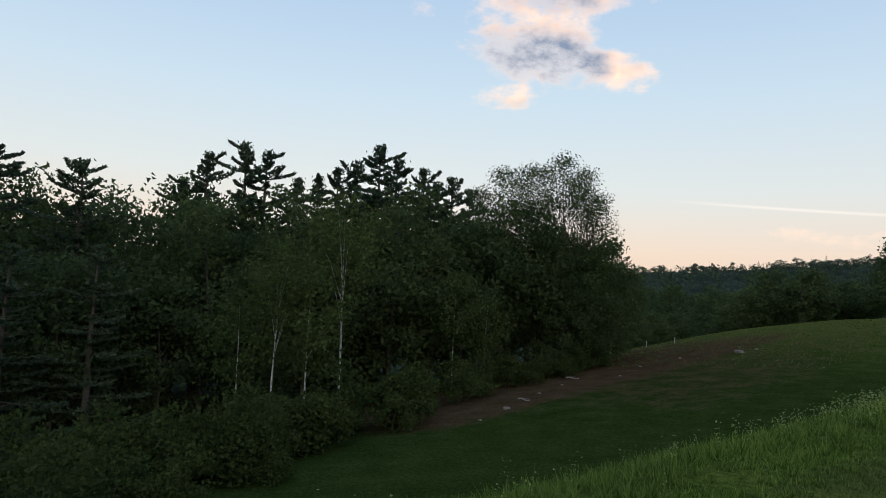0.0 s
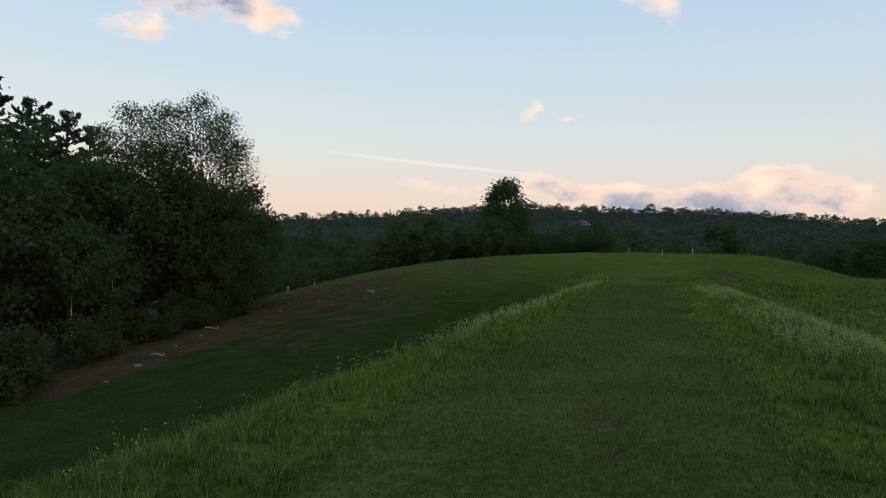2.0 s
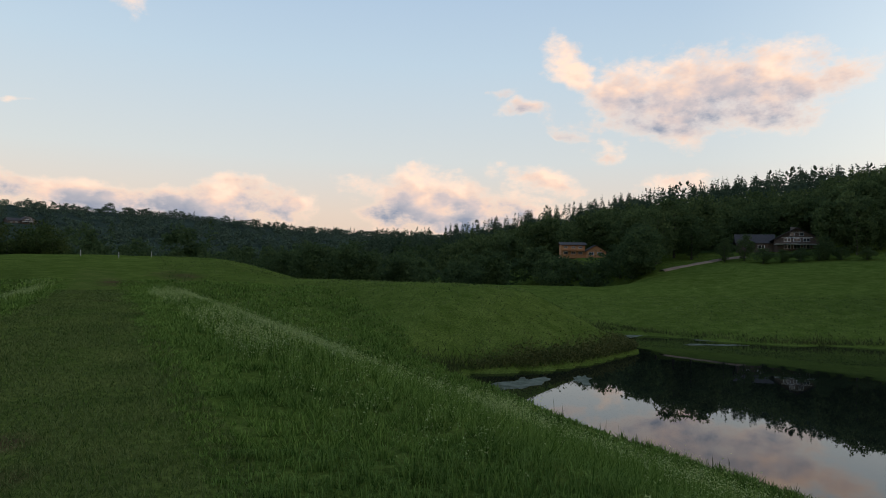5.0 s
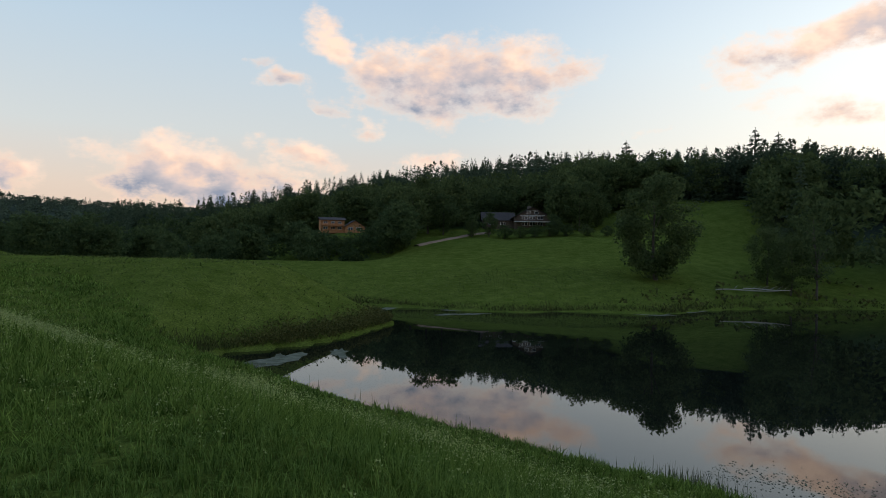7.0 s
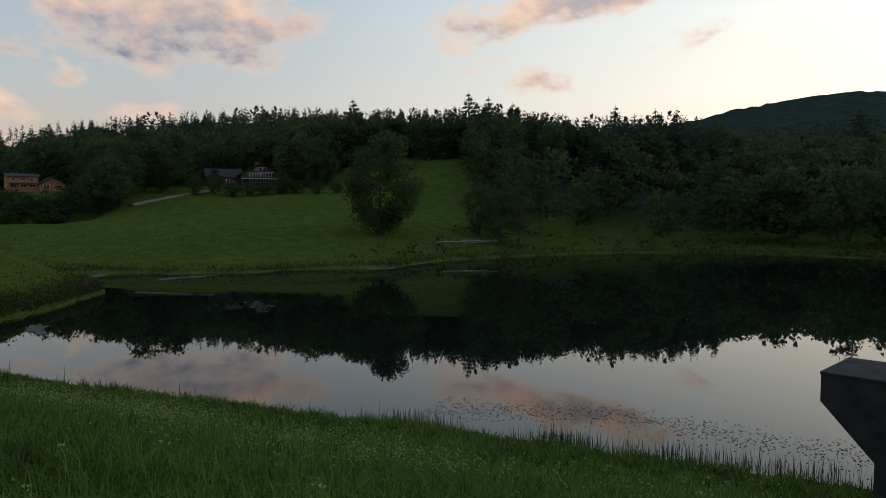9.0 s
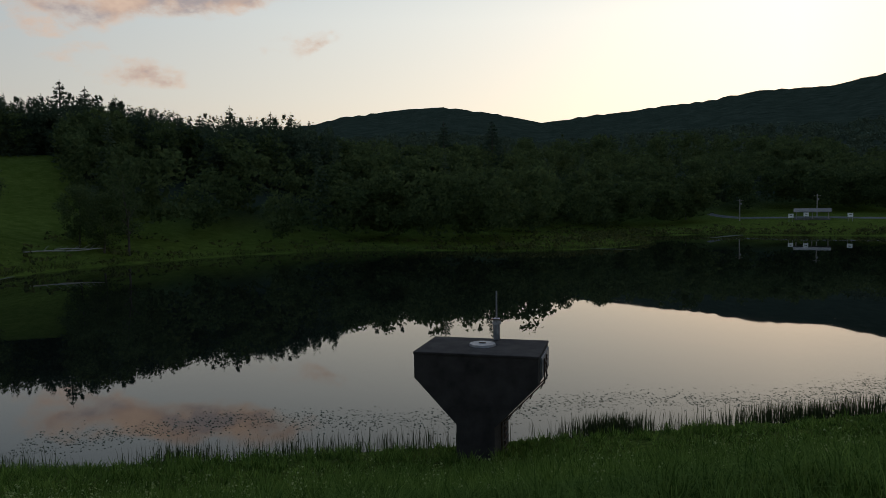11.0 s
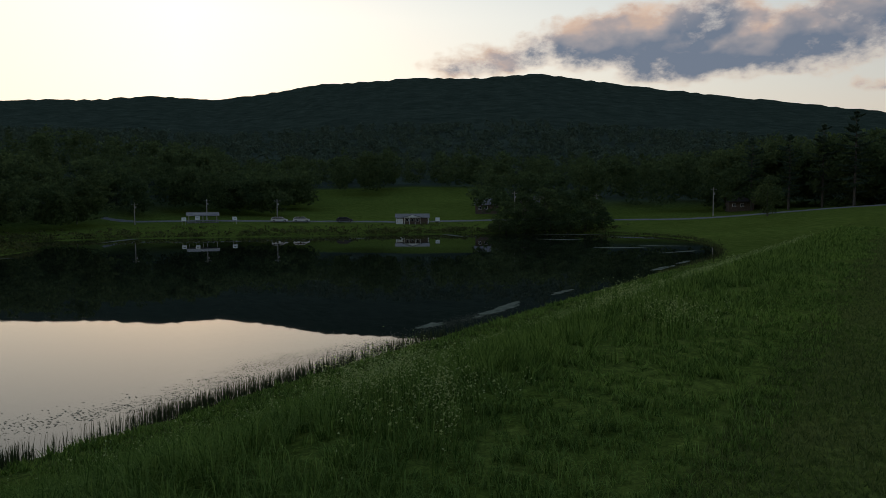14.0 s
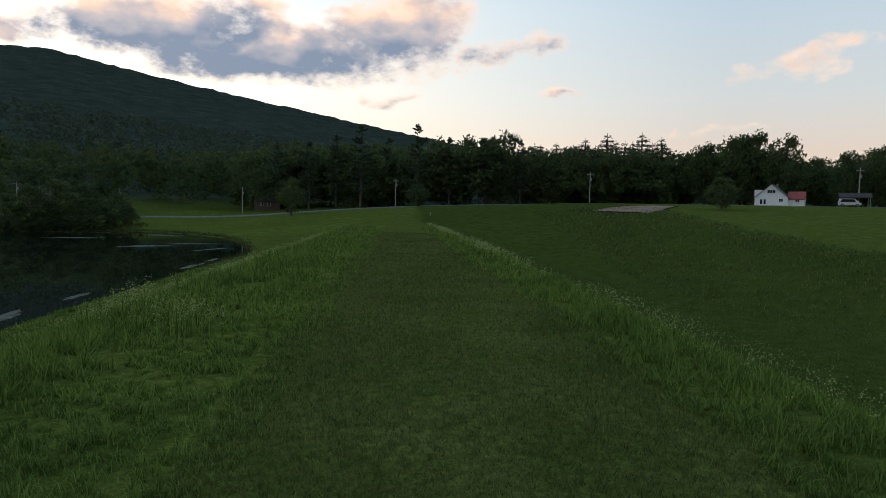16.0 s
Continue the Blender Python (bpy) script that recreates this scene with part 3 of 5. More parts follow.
def pine_parts(H, base, R, per, size, rng, corners=4, levels=12, gap=0.25, taper=0.62):
    """White pine: well parted tiers of long level boughs, each a flat plume with upswept twigs."""
    limb_parts, cs, al = [], [], []
    for k in range(levels):
        t = k / (levels - 1)
        z0 = base + (H - base) * (t ** 0.92) * 0.965
        L = R * max(1 - t, 0.0) ** taper * (0.74 + 0.26 * math.sin(k * 2.3 + R)) + 0.10 * R
        count = 6 if t < 0.8 else 5
        for q in range(count):
            if rng.random() < gap:
                continue
            ang = 2 * math.pi * (q + rng.random() * 0.8) / count + k * 1.3
            z = min(z0 + rng.normal() * 0.024 * H, 0.97 * H)
            l = L * rng.uniform(0.4, 1.2)
            d = np.array([math.cos(ang), math.sin(ang), rng.uniform(-0.06, 0.14) + 0.42 * t ** 3])
            side = np.array([-d[1], d[0], 0.0])
            root = np.array([0, 0, z])
            tip = root + d * l
            limb_parts.append(tube([root, root + d * l * 0.55 - (0, 0, 0.04 * l), tip], [0.0028 * H + 0.02, 0.0016 * H, 0.0006 * H], 4))
            n = int(per * (0.35 + l / max(R, 0.1)))
            s = 0.18 + 0.82 * rng.random(n) ** 0.75
            # twigs: sprays fan out sideways from the bough, with gaps between
            twig = np.round((rng.random(n) - 0.5) * 9) / 9 + rng.normal(size=n) * 0.03
            reach = 0.62 * l * (1.12 - s) ** 0.8
            pts = root + d * l * s[:, None] + side * (twig * reach)[:, None]
            pts[:, 2] += -0.05 * l * np.sin(s * 3.1) + np.abs(rng.normal(size=n)) * (0.0035 * H + 0.012 * l) + 0.05 * l * np.abs(twig)
            cs.append(pts)
            al.append(d * 0.8 + side * twig[:, None] * 1.6 + np.array([0, 0, 0.28]) + rng.normal(size=(n, 3)) * 0.28)
    n = per
    cs.append(np.stack([rng.normal(size=n) * 0.012 * H, rng.normal(size=n) * 0.012 * H, H * (0.93 + 0.075 * rng.random(n))], -1))
    al.append(np.array([0, 0, 1.0]) + rng.normal(size=(n, 3)) * 0.6)
    cs, al = np.concatenate(cs), np.concatenate(al)
    return limb_parts, leaves(cs, size, rng, corners, 0.0, al, 0.32)


def spruce_parts(H, base, R, n, size, rng, corners=4, tiers=16, power=0.64):
    """Spruce: a narrow cone of drooping boughs with a ragged edge."""
    t = 1 - rng.random(n) ** 0.62
    tier = np.floor(t * tiers) / tiers + rng.normal(size=n) * 0.012
    z = base + (H - base) * np.clip(tier, 0, 1)
    ang = rng.random(n) * 2 * np.pi
    ang = np.round(ang / 0.7 + tier * 9) * 0.7 + rng.normal(size=n) * 0.16
    rag = 0.72 + 0.28 * np.sin(ang * 3 + np.floor(t * tiers) * 2.1)
    rr = R * (1 - t) ** power * rag * (0.35 + 0.65 * np.sqrt(rng.random(n))) + 0.004 * H
    c = np.stack([rr * np.cos(ang), rr * np.sin(ang), z - rr * 0.28 + rng.normal(size=n) * 0.004 * H], -1)
    al = np.stack([np.cos(ang), np.sin(ang), -0.3 + 0 * ang], -1)
    core = rng.random(n) < 0.10
    zc = base + (H - base) * 0.9 * rng.random(n)
    c = np.where(core[:, None], np.stack([0 * zc, 0 * zc, zc], -1), c)
    al = np.where(core[:, None], np.array([0.1, 0.1, 1.0]), al)
    share = np.where(core, 0.7, 0.6 + 0.4 * (1 - t))[:, None]
    return leaves(c, size * share, rng, corners, 0.2, al)


def tree_thing(name, label, trunk, crown, bark, leaf, category="tree"):
    root = tagged(new(name), label, category)
    for part_name, (v, f), mat, sm in (("trunk", trunk, bark, True), ("crown", crown, leaf, False)):
        ob = new(part_name, raw_mesh(part_name, v, f, mat, sm))
        ob.parent = root
    return root


def broad_tree(name, label, H, base, R, blobs, per, size, r0, seed, bark=None, leaf=None, lean=0.0, limbs=9, squash=0.05):
    rng = np.random.default_rng(seed)
    crown, mids = broad_crown(H, base, R, blobs, per, size, rng, 3, squash)
    mids = mids + np.array([lean * H * 0.8, 0, 0])
    crown = (crown[0] + np.array([lean * H * 0.8, 0, 0]), crown[1])
    trunk, arms = broad_trunk(H, base, r0, mids, rng, limbs, lean)
    root = tree_thing(name, label, trunk, crown, bark or M_BARK, leaf or M_LEAF)
    for arm in arms:
        ob = new("limb", raw_mesh("limb", *arm, bark or M_BARK, True))
        ob.parent = root
    return root


def pine_tree(name, label, H, base, R, per, size, r0, seed, levels=12, gap=0.25, taper=0.62):
    rng = np.random.default_rng(seed)
    limbs, crown = pine_parts(H, base, R, per, size, rng, 3, levels, gap, taper)
    trunk = join([tube([(0, 0, -0.4), (0.01 * H, 0, H * 0.5), (0, 0, H)], [r0 * 1.2, r0 * 0.7, 0.03], 7)] + limbs)
    return tree_thing(name, label, trunk, crown, M_BARK, M_NEEDLE)


def spruce_tree(name, label, H, base, R, n, size, r0, seed):
    rng = np.random.default_rng(seed)
    return tree_thing(name, label, tube([(0, 0, -0.4), (0, 0, H * 0.5), (0, 0, H)], [r0, r0 * 0.6, 0.03], 6),
                      spruce_parts(H, base, R, n, size, rng, 3), M_BARK, M_NEEDLE)


def plant(tree, bearing, r, scale=1.0, turn=0.0, sink=0.1, wide=1.0):
    """Sets the thing itself down at a bearing and distance."""
    x, y = at(bearing, r)
    tree.matrix_basis = pose(x, y, ground_z(x, y) - sink, 0, 0, turn) @ Matrix.Diagonal((scale * wide, scale * wide, scale, 1))
    return tree


def plant_copy(tree, bearing, r, scale=1.0, turn=0.0, sink=0.1, wide=1.0, label=""):
    x, y = at(bearing, r)
    k = tree.scale
    m = pose(x, y, ground_z(x, y) - sink, 0, 0, turn) @ Matrix.Diagonal((scale * wide / k[0], scale * wide / k[1], scale / k[2], 1))
    return tagged(copy_thing(tree, m), label)


def top_scale(b, r, el, tall):
    """Scale at which a tree's top reaches a given height angle."""
    return (1.6 + math.tan(radians(el)) * r - ground_z(*at(b, r))) / tall


rnd = random.Random(11)

# ---- the wood below the dam
pine_a = plant(pine_tree("white_pine", "tall dark white pine with level plumed boughs", 19, 3, 5.6, 150, 0.19, 0.32, 1, 18, 0.10, 0.56), 343.4, 56, top_scale(343.4, 56, 11.6, 19), 20)
pine_b = plant(pine_tree("white_pine", "ragged white pine that stands over the wood", 19, 4, 5.0, 150, 0.19, 0.30, 2, 17, 0.12, 0.52), 354.2, 53, top_scale(354.2, 53, 12.3, 19), 80)
pine_c = plant(pine_tree("white_pine", "dark white pine with boughs down to the ground", 17, 1.0, 5.8, 150, 0.19, 0.30, 3, 17, 0.08, 0.6), 331.9, 47, top_scale(331.9, 47, 8.9, 17), 10)
birch_a = plant(broad_tree("poplar", "tall thin poplar with light showing through its leaves", 18, 6, 2.3, 58, 84, 0.092, 0.10, 4, M_BARK, M_LEAF, 0.02, 16, 0.033), 9.6, 52, top_scale(9.6, 52, 12.3, 18), 40)
leafy_a = plant(broad_tree("maple", "dense dark green broad-leaved tree", 14, 2.0, 4.2, 74, 92, 0.165, 0.2, 5), 349, 47, 1.0, 0)
leafy_b = plant(broad_tree("maple", "dense dark green broad-leaved tree", 12, 1.0, 3.8, 70, 92, 0.165, 0.18, 6), 2, 50, 1.05, 0)
sapling_a = plant(broad_tree("young_birch", "slender white-stemmed birch with pale green crown", 12.3, 6.8, 1.9, 40, 90, 0.105, 0.085, 7, M_BIRCH, M_POPLAR, 0.02, 6, 0.045), 352.0, 38, 1.0, 100)
sapling_b = plant(broad_tree("young_birch", "slender white-stemmed birch with pale green crown", 9, 3.2, 1.9, 30, 90, 0.115, 0.065, 8, M_BIRCH, M_POPLAR, 0.01, 1, 0.055), 349.4, 35.5, 0.95, 70)
bush_a = plant(broad_tree("bush", "leafy green bush at the edge of the wood", 2.6, 0.1, 1.5, 30, 60, 0.10, 0.04, 9, M_BARK, M_BUSH, 0, 4, 0.11), 357, 34.5, 1.0, 0)
bush_b = plant(broad_tree("bush", "leafy green bush at the edge of the wood", 3.6, 0.2, 1.7, 34, 60, 0.105, 0.05, 10, M_BARK, M_BUSH, 0, 4, 0.10), 352, 33, 1.0, 30)

for b, r, el in ((326.3, 47, 9.3), (321.5, 50, 9.0), (336.5, 60, 5.2), (329, 58, 5.8), (328, 38, 2.4), (333.5, 39, 2.8), (324, 36, 3.0)):
    plant_copy(pine_c, b, r, top_scale(b, r, el, 17), rnd.uniform(0, 360))
for b, r, el in ((340.6, 56, 10.5), (345.1, 58, 11.1), (347.6, 60, 9.2), (338.9, 58, 8.4), (349.3, 62, 9.4)):
    plant_copy(pine_a, b, r, top_scale(b, r, el, 19), rnd.uniform(0, 360))
for b, r, el in ((350.8, 58, 10.2), (352.4, 57, 10.9), (355.7, 58, 11.5), (357.9, 60, 10.6), (0.3, 60, 10.0), (1.8, 62, 9.1), (359.0, 57, 9.6)):
    plant_copy(pine_b, b, r, top_scale(b, r, el, 19), rnd.uniform(0, 360))
for b, r, el in ((4.5, 54, 11.0), (6.9, 55, 11.4), (5.7, 57, 10.4), (8.2, 56, 11.2), (11.3, 54, 11.2), (2.9, 58, 9.4), (12.5, 55, 9.2), (10.5, 56, 10.4)):
    plant_copy(birch_a, b, r, top_scale(b, r, el, 18), rnd.uniform(0, 360))
for b, r, s in ((319, 42, 1.0), (325, 45, 0.9), (331, 41, 0.85), (335, 45, 0.95), (338, 43, 0.8), (341, 46, 1.0), (345, 44, 0.85), (353, 49, 1.0), (356, 47, 0.95),
                (359, 49, 0.95), (5, 53, 0.85), (8, 56, 0.85), (347, 52, 1.15), (337, 52, 0.95), (333, 53, 0.95), (344, 50, 1.08), (349.5, 53, 1.15), (351.5, 51, 1.1), (355, 53, 1.12), (358, 54, 1.15), (1, 54, 1.1), (340.5, 52, 1.05), (343, 56, 1.1), (353, 57, 1.15), (327.5, 54, 1.12), (329.5, 52, 1.0), (331, 56, 1.15), (333, 57, 1.1), (325, 56, 1.15), (339, 58, 1.2), (3.2, 55, 1.05), (5.2, 52, 0.95), (7.4, 54, 0.95), (9.6, 54, 0.92), (345.5, 56, 1.15)):
    plant_copy(rnd.choice((leafy_a, leafy_b)), b, r, s, rnd.uniform(0, 360))
for b, r, s in ((12.6, 57, 0.9), (13.8, 60, 0.74), (11.5, 54, 0.82), (14.2, 66, 0.62), (10.2, 52, 0.6)):
    plant_copy(leafy_b, b, r, s, rnd.uniform(0, 360), label="broad-leaved tree at the end of the wood")
for b, r, s in ((344.0, 37, 0.86), (1.15, 45, 0.9), (3.6, 46, 0.72), (346.6, 36, 0.8)):
    plant_copy(rnd.choice((sapling_a, sapling_b)), b, r, s, rnd.uniform(0, 360))
for k in range(92):
    b = rnd.uniform(318, 373)
    q = b if b > 200 else b + 360
    edge = np.interp(q if q > 300 else q + 360, [318, 335, 349, 357, 364, 371, 374], [20.5, 21, 24.5, 30.5, 39, 49, 56])
    plant_copy(rnd.choice((bush_a, bush_b)), b % 360, edge + rnd.uniform(0, 10), rnd.uniform(0.4, 0.95), rnd.uniform(0, 360))

# ---- lone trees round the pond and behind the knoll
oak = plant(broad_tree("ash_tree", "full round broad-leaved tree on the pond meadow", 13, 0.6, 4.6, 95, 130, 0.19, 0.25, 12, squash=0.05), 109.0, 86, 1.0, 0)
lone = plant(broad_tree("lone_oak", "tall dark broad-leaved tree behind the knoll", 19, 0.6, 4.3, 115, 110, 0.24, 0.3, 13, squash=0.045), 34.2, 128, 0.88, 0, 0.1, 1.15)
dead = plant(broad_tree("half_dead_tree", "thin half-dead tree with pale bare branches", 11, 2.0, 3.2, 26, 60, 0.17, 0.16, 14, M_BARK, M_LEAF, 0.02, 20), 120.3, 90, 0.95, 0)
oak_far = plant(broad_tree("ash_tree", "broad-leaved tree by the hillside houses", 13, 0.6, 4.6, 64, 50, 0.29, 0.25, 17, squash=0.055), 103.6, 128, 0.68, 0)
plant_copy(leafy_b, 118.6, 90, 0.62, 30, label="small dark tree on the pond shore")
plant_copy(leafy_b, 117.0, 93, 0.62, 80, label="broad-leaved tree on the pond shore")
for b, r, s in ((102.3, 134, 0.8), (90.5, 128, 0.85), (89.2, 122, 0.68), (91.8, 126, 0.6), (94.2, 122, 0.32), (101.0, 122, 0.3), (87.3, 118, 0.62), (104.4, 130, 0.5), (95.6, 123, 0.34), (103.0, 126, 0.62)):
    plant_copy(oak_far, b, r, s, rnd.uniform(0, 360), label="broad-leaved tree by the hillside houses")
for b, r, s in ((96.9, 121, 0.2), (98.2, 121, 0.17), (99.4, 121, 0.18), (100.6, 121, 0.19), (102.0, 121, 0.17), (103.6, 120, 0.16), (105.2, 119, 0.15)):
    plant_copy(oak_far, b, r, s, rnd.uniform(0, 360), wide=1.7, label="low dark bush below the hillside house")
for b, r, el in ((80.9, 124, 1.5), (82.0, 125, 1.35), (83.0, 124, 1.2), (84.1, 125, 1.0), (85.2, 124, 1.3), (86.4, 122, 2.6), (88.2, 123, 3.4)):
    plant_copy(oak_far, b, r, top_scale(b, r, el, 13), rnd.uniform(0, 360), wide=1.25, label="leafy tree in front of the cedar house")
for b, r, s, w in ((252.1, 150, 0.52, 1.3), (199.2, 158, 0.78, 1.2), (200.8, 160, 0.85, 1.1), (197.6, 160, 0.6, 1.2), (202.8, 165, 0.75, 1.1), (204.6, 168, 0.6, 1.2), (217.6, 180, 0.75, 1.0), (228, 190, 0.5, 1.4)):
    plant_copy(oak_far, b, r, s, rnd.uniform(0, 360), wide=w, label="rounded broad-leaved tree beside the road")
for b, r, s in ((197.0, 157, 0.32), (198.4, 155, 0.36), (199.8, 156, 0.4), (201.2, 157, 0.42), (202.6, 159, 0.4), (204.0, 162, 0.4), (205.4, 166, 0.34)):
    plant_copy(oak_far, b, r, s, rnd.uniform(0, 360), wide=1.7, label="low leafy thicket on the pond shore by the road")
for k in range(26):
    b = 14.5 + k * 0.8 + rnd.uniform(-0.3, 0.3)
    plant_copy(oak_far, b, rnd.uniform(112, 150), rnd.uniform(0.45, 0.72) if k < 14 else rnd.uniform(0.6, 0.95), rnd.uniform(0, 360), wide=1.25, label="low broad-leaved tree behind the knoll")
for k in range(8):
    plant_copy(bush_b, 36 + k * 0.9, 118 + rnd.uniform(0, 8), rnd.uniform(1.2, 2.0), rnd.uniform(0, 360), label="pale green bush behind the knoll")

# ---- tall conifers that stand over the skyline
spruce = plant(spruce_tree("spruce", "tall dark spruce with ragged boughs", 20, 2, 4.0, 4800, 0.37, 0.25, 15), 116.1, 285, 0.95, 0)
spruce.matrix_basis = Matrix.Identity(4)


plant(spruce, 116.1, 146, top_scale(116.1, 146, 9.7, 20), 0, 0.1, 1.6)
for b, el, far in ((117.7, 9.3, 1.0), (119.7, 8.8, 1.0), (106.6, 9.1, 0.97), (104.8, 8.3, 1.0), (99.4, 8.4, 1.0), (127.9, 8.4, 1.0), (131.0, 8.0, 1.0), (132.6, 8.0, 1.0), (124.0, 7.8, 1.0),
                   (122.5, 8.0, 1.0), (110.5, 8.3, 1.0), (112.5, 8.3, 0.98), (108.6, 8.2, 1.0), (114.3, 8.4, 1.0), (145.0, 7.3, 1.0), (149.0, 7.4, 1.0), (79.0, 5.3, 1.0), (76.3, 4.7, 1.0), (73.0, 3.9, 1.0),
                   (125.6, 7.7, 1.0), (129.4, 7.7, 1.0), (101.9, 8.2, 1.0), (121.2, 7.9, 0.98)):
    r = far * float(np.interp(b, HILLR_B, HILLR))
    plant_copy(spruce, b, r, top_scale(b, r, el, 20), rnd.uniform(0, 360), wide=1.6)
for b, r, el in ((239.3, 235, 5.75), (241.6, 235, 6.1), (243.3, 232, 6.5), (244.7, 236, 5.85), (246.0, 232, 6.5), (247.5, 234, 6.15), (238.0, 240, 5.6), (240.5, 238, 5.4), (242.4, 240, 5.5), (248.2, 240, 5.2), (239.9, 242, 5.4), (241.0, 244, 5.6), (242.9, 244, 5.7), (244.0, 243, 5.9), (245.3, 244, 5.8), (246.8, 243, 5.7)):
    plant_copy(spruce, b, r, top_scale(b, r, el, 20), rnd.uniform(0, 360), wide=2.1)
bigpine = plant(pine_tree("white_pine", "flat-topped white pine that stands over the roadside trees", 22, 4, 4.8, 90, 0.32, 0.3, 16, 14, 0.12, 0.45), 227.85, 205, top_scale(227.85, 205, 7.0, 22), 0)
for b, r, el in ((223.2, 205, 6.8), (221.2, 215, 6.0), (219.0, 210, 5.4), (225.5, 225, 5.9), (230.5, 215, 6.0), (216.5, 220, 5.2), (233.2, 218, 6.0), (236.4, 220, 5.9)):
    plant_copy(bigpine, b, r, top_scale(b, r, el, 22), rnd.uniform(0, 360))
for b, r, el in ((254.3, 215, 6.5), (252.6, 215, 6.1), (250.8, 218, 5.7), (253.4, 218, 6.2), (256.4, 212, 6.15), (258.4, 225, 4.5), (260.4, 205, 4.8), (262.4, 210, 5.2), (264.3, 205, 5.3),
                 (235.1, 222, 6.6), (234.0, 225, 6.2), (231.8, 225, 6.1), (249.8, 225, 5.0)):
    plant_copy(oak_far, b, r, top_scale(b, r, el, 13), rnd.uniform(0, 360), wide=0.8, label="tall broad-leaved tree behind the road")

# ---- far woods, past counting


def far_kinds():
    rng = np.random.default_rng(21)
    out = []
    for k in range(4):
        crown, mids = broad_crown(1.0, 0.10, 0.32, 36, 23, 0.031, rng, 3, 0.052)
        out.append(crown)
    for k in range(4):
        out.append(spruce_parts(1.0, 0.05, 0.24, 620, 0.030, rng, 3, 30, 0.85))
    for k in range(2):
        limbs, crown = pine_parts(1.0, 0.2, 0.30, 16, 0.028, rng, 3, 9, 0.12)
        crown = (crown[0] * np.array([0.8, 0.8, 1]), crown[1])
        out.append(crown)
    return out


KINDS = far_kinds()
TINY = []
rng_t = np.random.default_rng(22)
for _k in range(4):
    TINY.append(broad_crown(1.0, 0.05, 0.45, 12, 7, 0.09, rng_t, 3, 0.12)[0])


def woods(name, label, spots, kinds, material):
    """One mesh of many trees; spots: x, y, height, width factor, kind."""
    vs, fs, n = [], [], 0
    feet = height([q[0] for q in spots], [q[1] for q in spots])
    for (x, y, h, w, k), foot in zip(spots, feet):
        v, f = kinds[k]
        a = (x * 12.9898 + y * 78.233) % 6.283
        c, s = math.cos(a), math.sin(a)
        q = v * np.array([h * w, h * w, h])
        q = np.stack([q[:, 0] * c - q[:, 1] * s + x, q[:, 0] * s + q[:, 1] * c + y, q[:, 2] + foot - 0.04 * h], -1)
        vs.append(q)
        fs.append(f + n)
        n += len(v)
    ob = new(name, raw_mesh(name, np.concatenate(vs), np.concatenate(fs), material))
    return tagged(ob, label, "woods", kind="stuff")


# height angle of the treetops against the sky, by bearing
CANOPY_B = [10, 60, 64.5, 70, 74.4, 79, 85.5, 93, 100.3, 106, 114, 117, 119.7, 125, 130, 132.5, 134.6, 141, 150, 160, 168, 205, 217, 221, 226, 231, 235, 239, 248, 248.8,
            250.6, 254.4, 255.4, 257.5, 259.2, 262.7, 270]
CANOPY_E = [3.4, 3.5, 3.3, 3.5, 4.1, 5.1, 6.45, 7.4, 8.3, 8.1, 8.4, 8.6, 8.4, 7.5, 7.5, 7.6, 7.0, 6.3, 6.0, 5.2, 4.8, 5.0, 5.2, 5.8, 5.8, 5.9, 6.2, 5.4, 5.3, 4.5,
            5.4, 6.1, 5.1, 4.2, 4.2, 5.0, 5.0]


def under_canopy(rng, x, y, b, r, h, edge=False, below=0.0):
    """A tree's height, held under the canopy line, or reaching it where the tree stands on the skyline."""
    top = 1.6 + math.tan(radians(float(np.interp(b, CANOPY_B, CANOPY_E)) + 0.4 - below - 0.6 * rng.random() ** 1.4)) * r - ground_z(x, y)
    return top if edge else min(h, top)


def scatter(rng, count, b0, b1, r0, r1, keep, hmin, hmax, kinds):
    out = []
    while len(out) < count:
        b = rng.uniform(b0, b1)
        r = math.sqrt(rng.uniform(r0 * r0, r1 * r1))
        if keep(b, r):
            x, y = at(b, r)
            h = rng.uniform(hmin, hmax)
            if r < 300 and b > 60:
                h = max(under_canopy(rng, x, y, b, r, h, False, 0.9 if b < 170 else 0.1), 4.0)
            out.append((x, y, h, rng.uniform(0.85, 1.2), int(rng.choice(kinds))))
    return out


def hill_scatter(rng, count, b0, b1, f0, f1, keep, hmin, hmax, kinds, below=0.0):
    out = []
    while len(out) < count:
        b = rng.uniform(b0, b1)
        share = rng.uniform(f0, f1)
        r = share * float(np.interp(b, HILLR_B, HILLR))
        if keep(b, r):
            x, y = at(b, r)
            h = under_canopy(rng, x, y, b, r, rng.uniform(hmin, hmax), share > 0.92, below)
            if h < 4:
                continue
            out.append((x, y, h, rng.uniform(0.85, 1.2), int(rng.choice(kinds))))
    return out


def hill_keep(b, r):
    field = 103.2 < b < 116.3 and r < 142 - abs(b - 109)
    lawn = 86 < b < 106 and r < 126
    clearing = (80.2 < b < 86.6 and r < 146) or (92.8 < b < 101.4 and r < 148)
    return not field and not lawn and not clearing


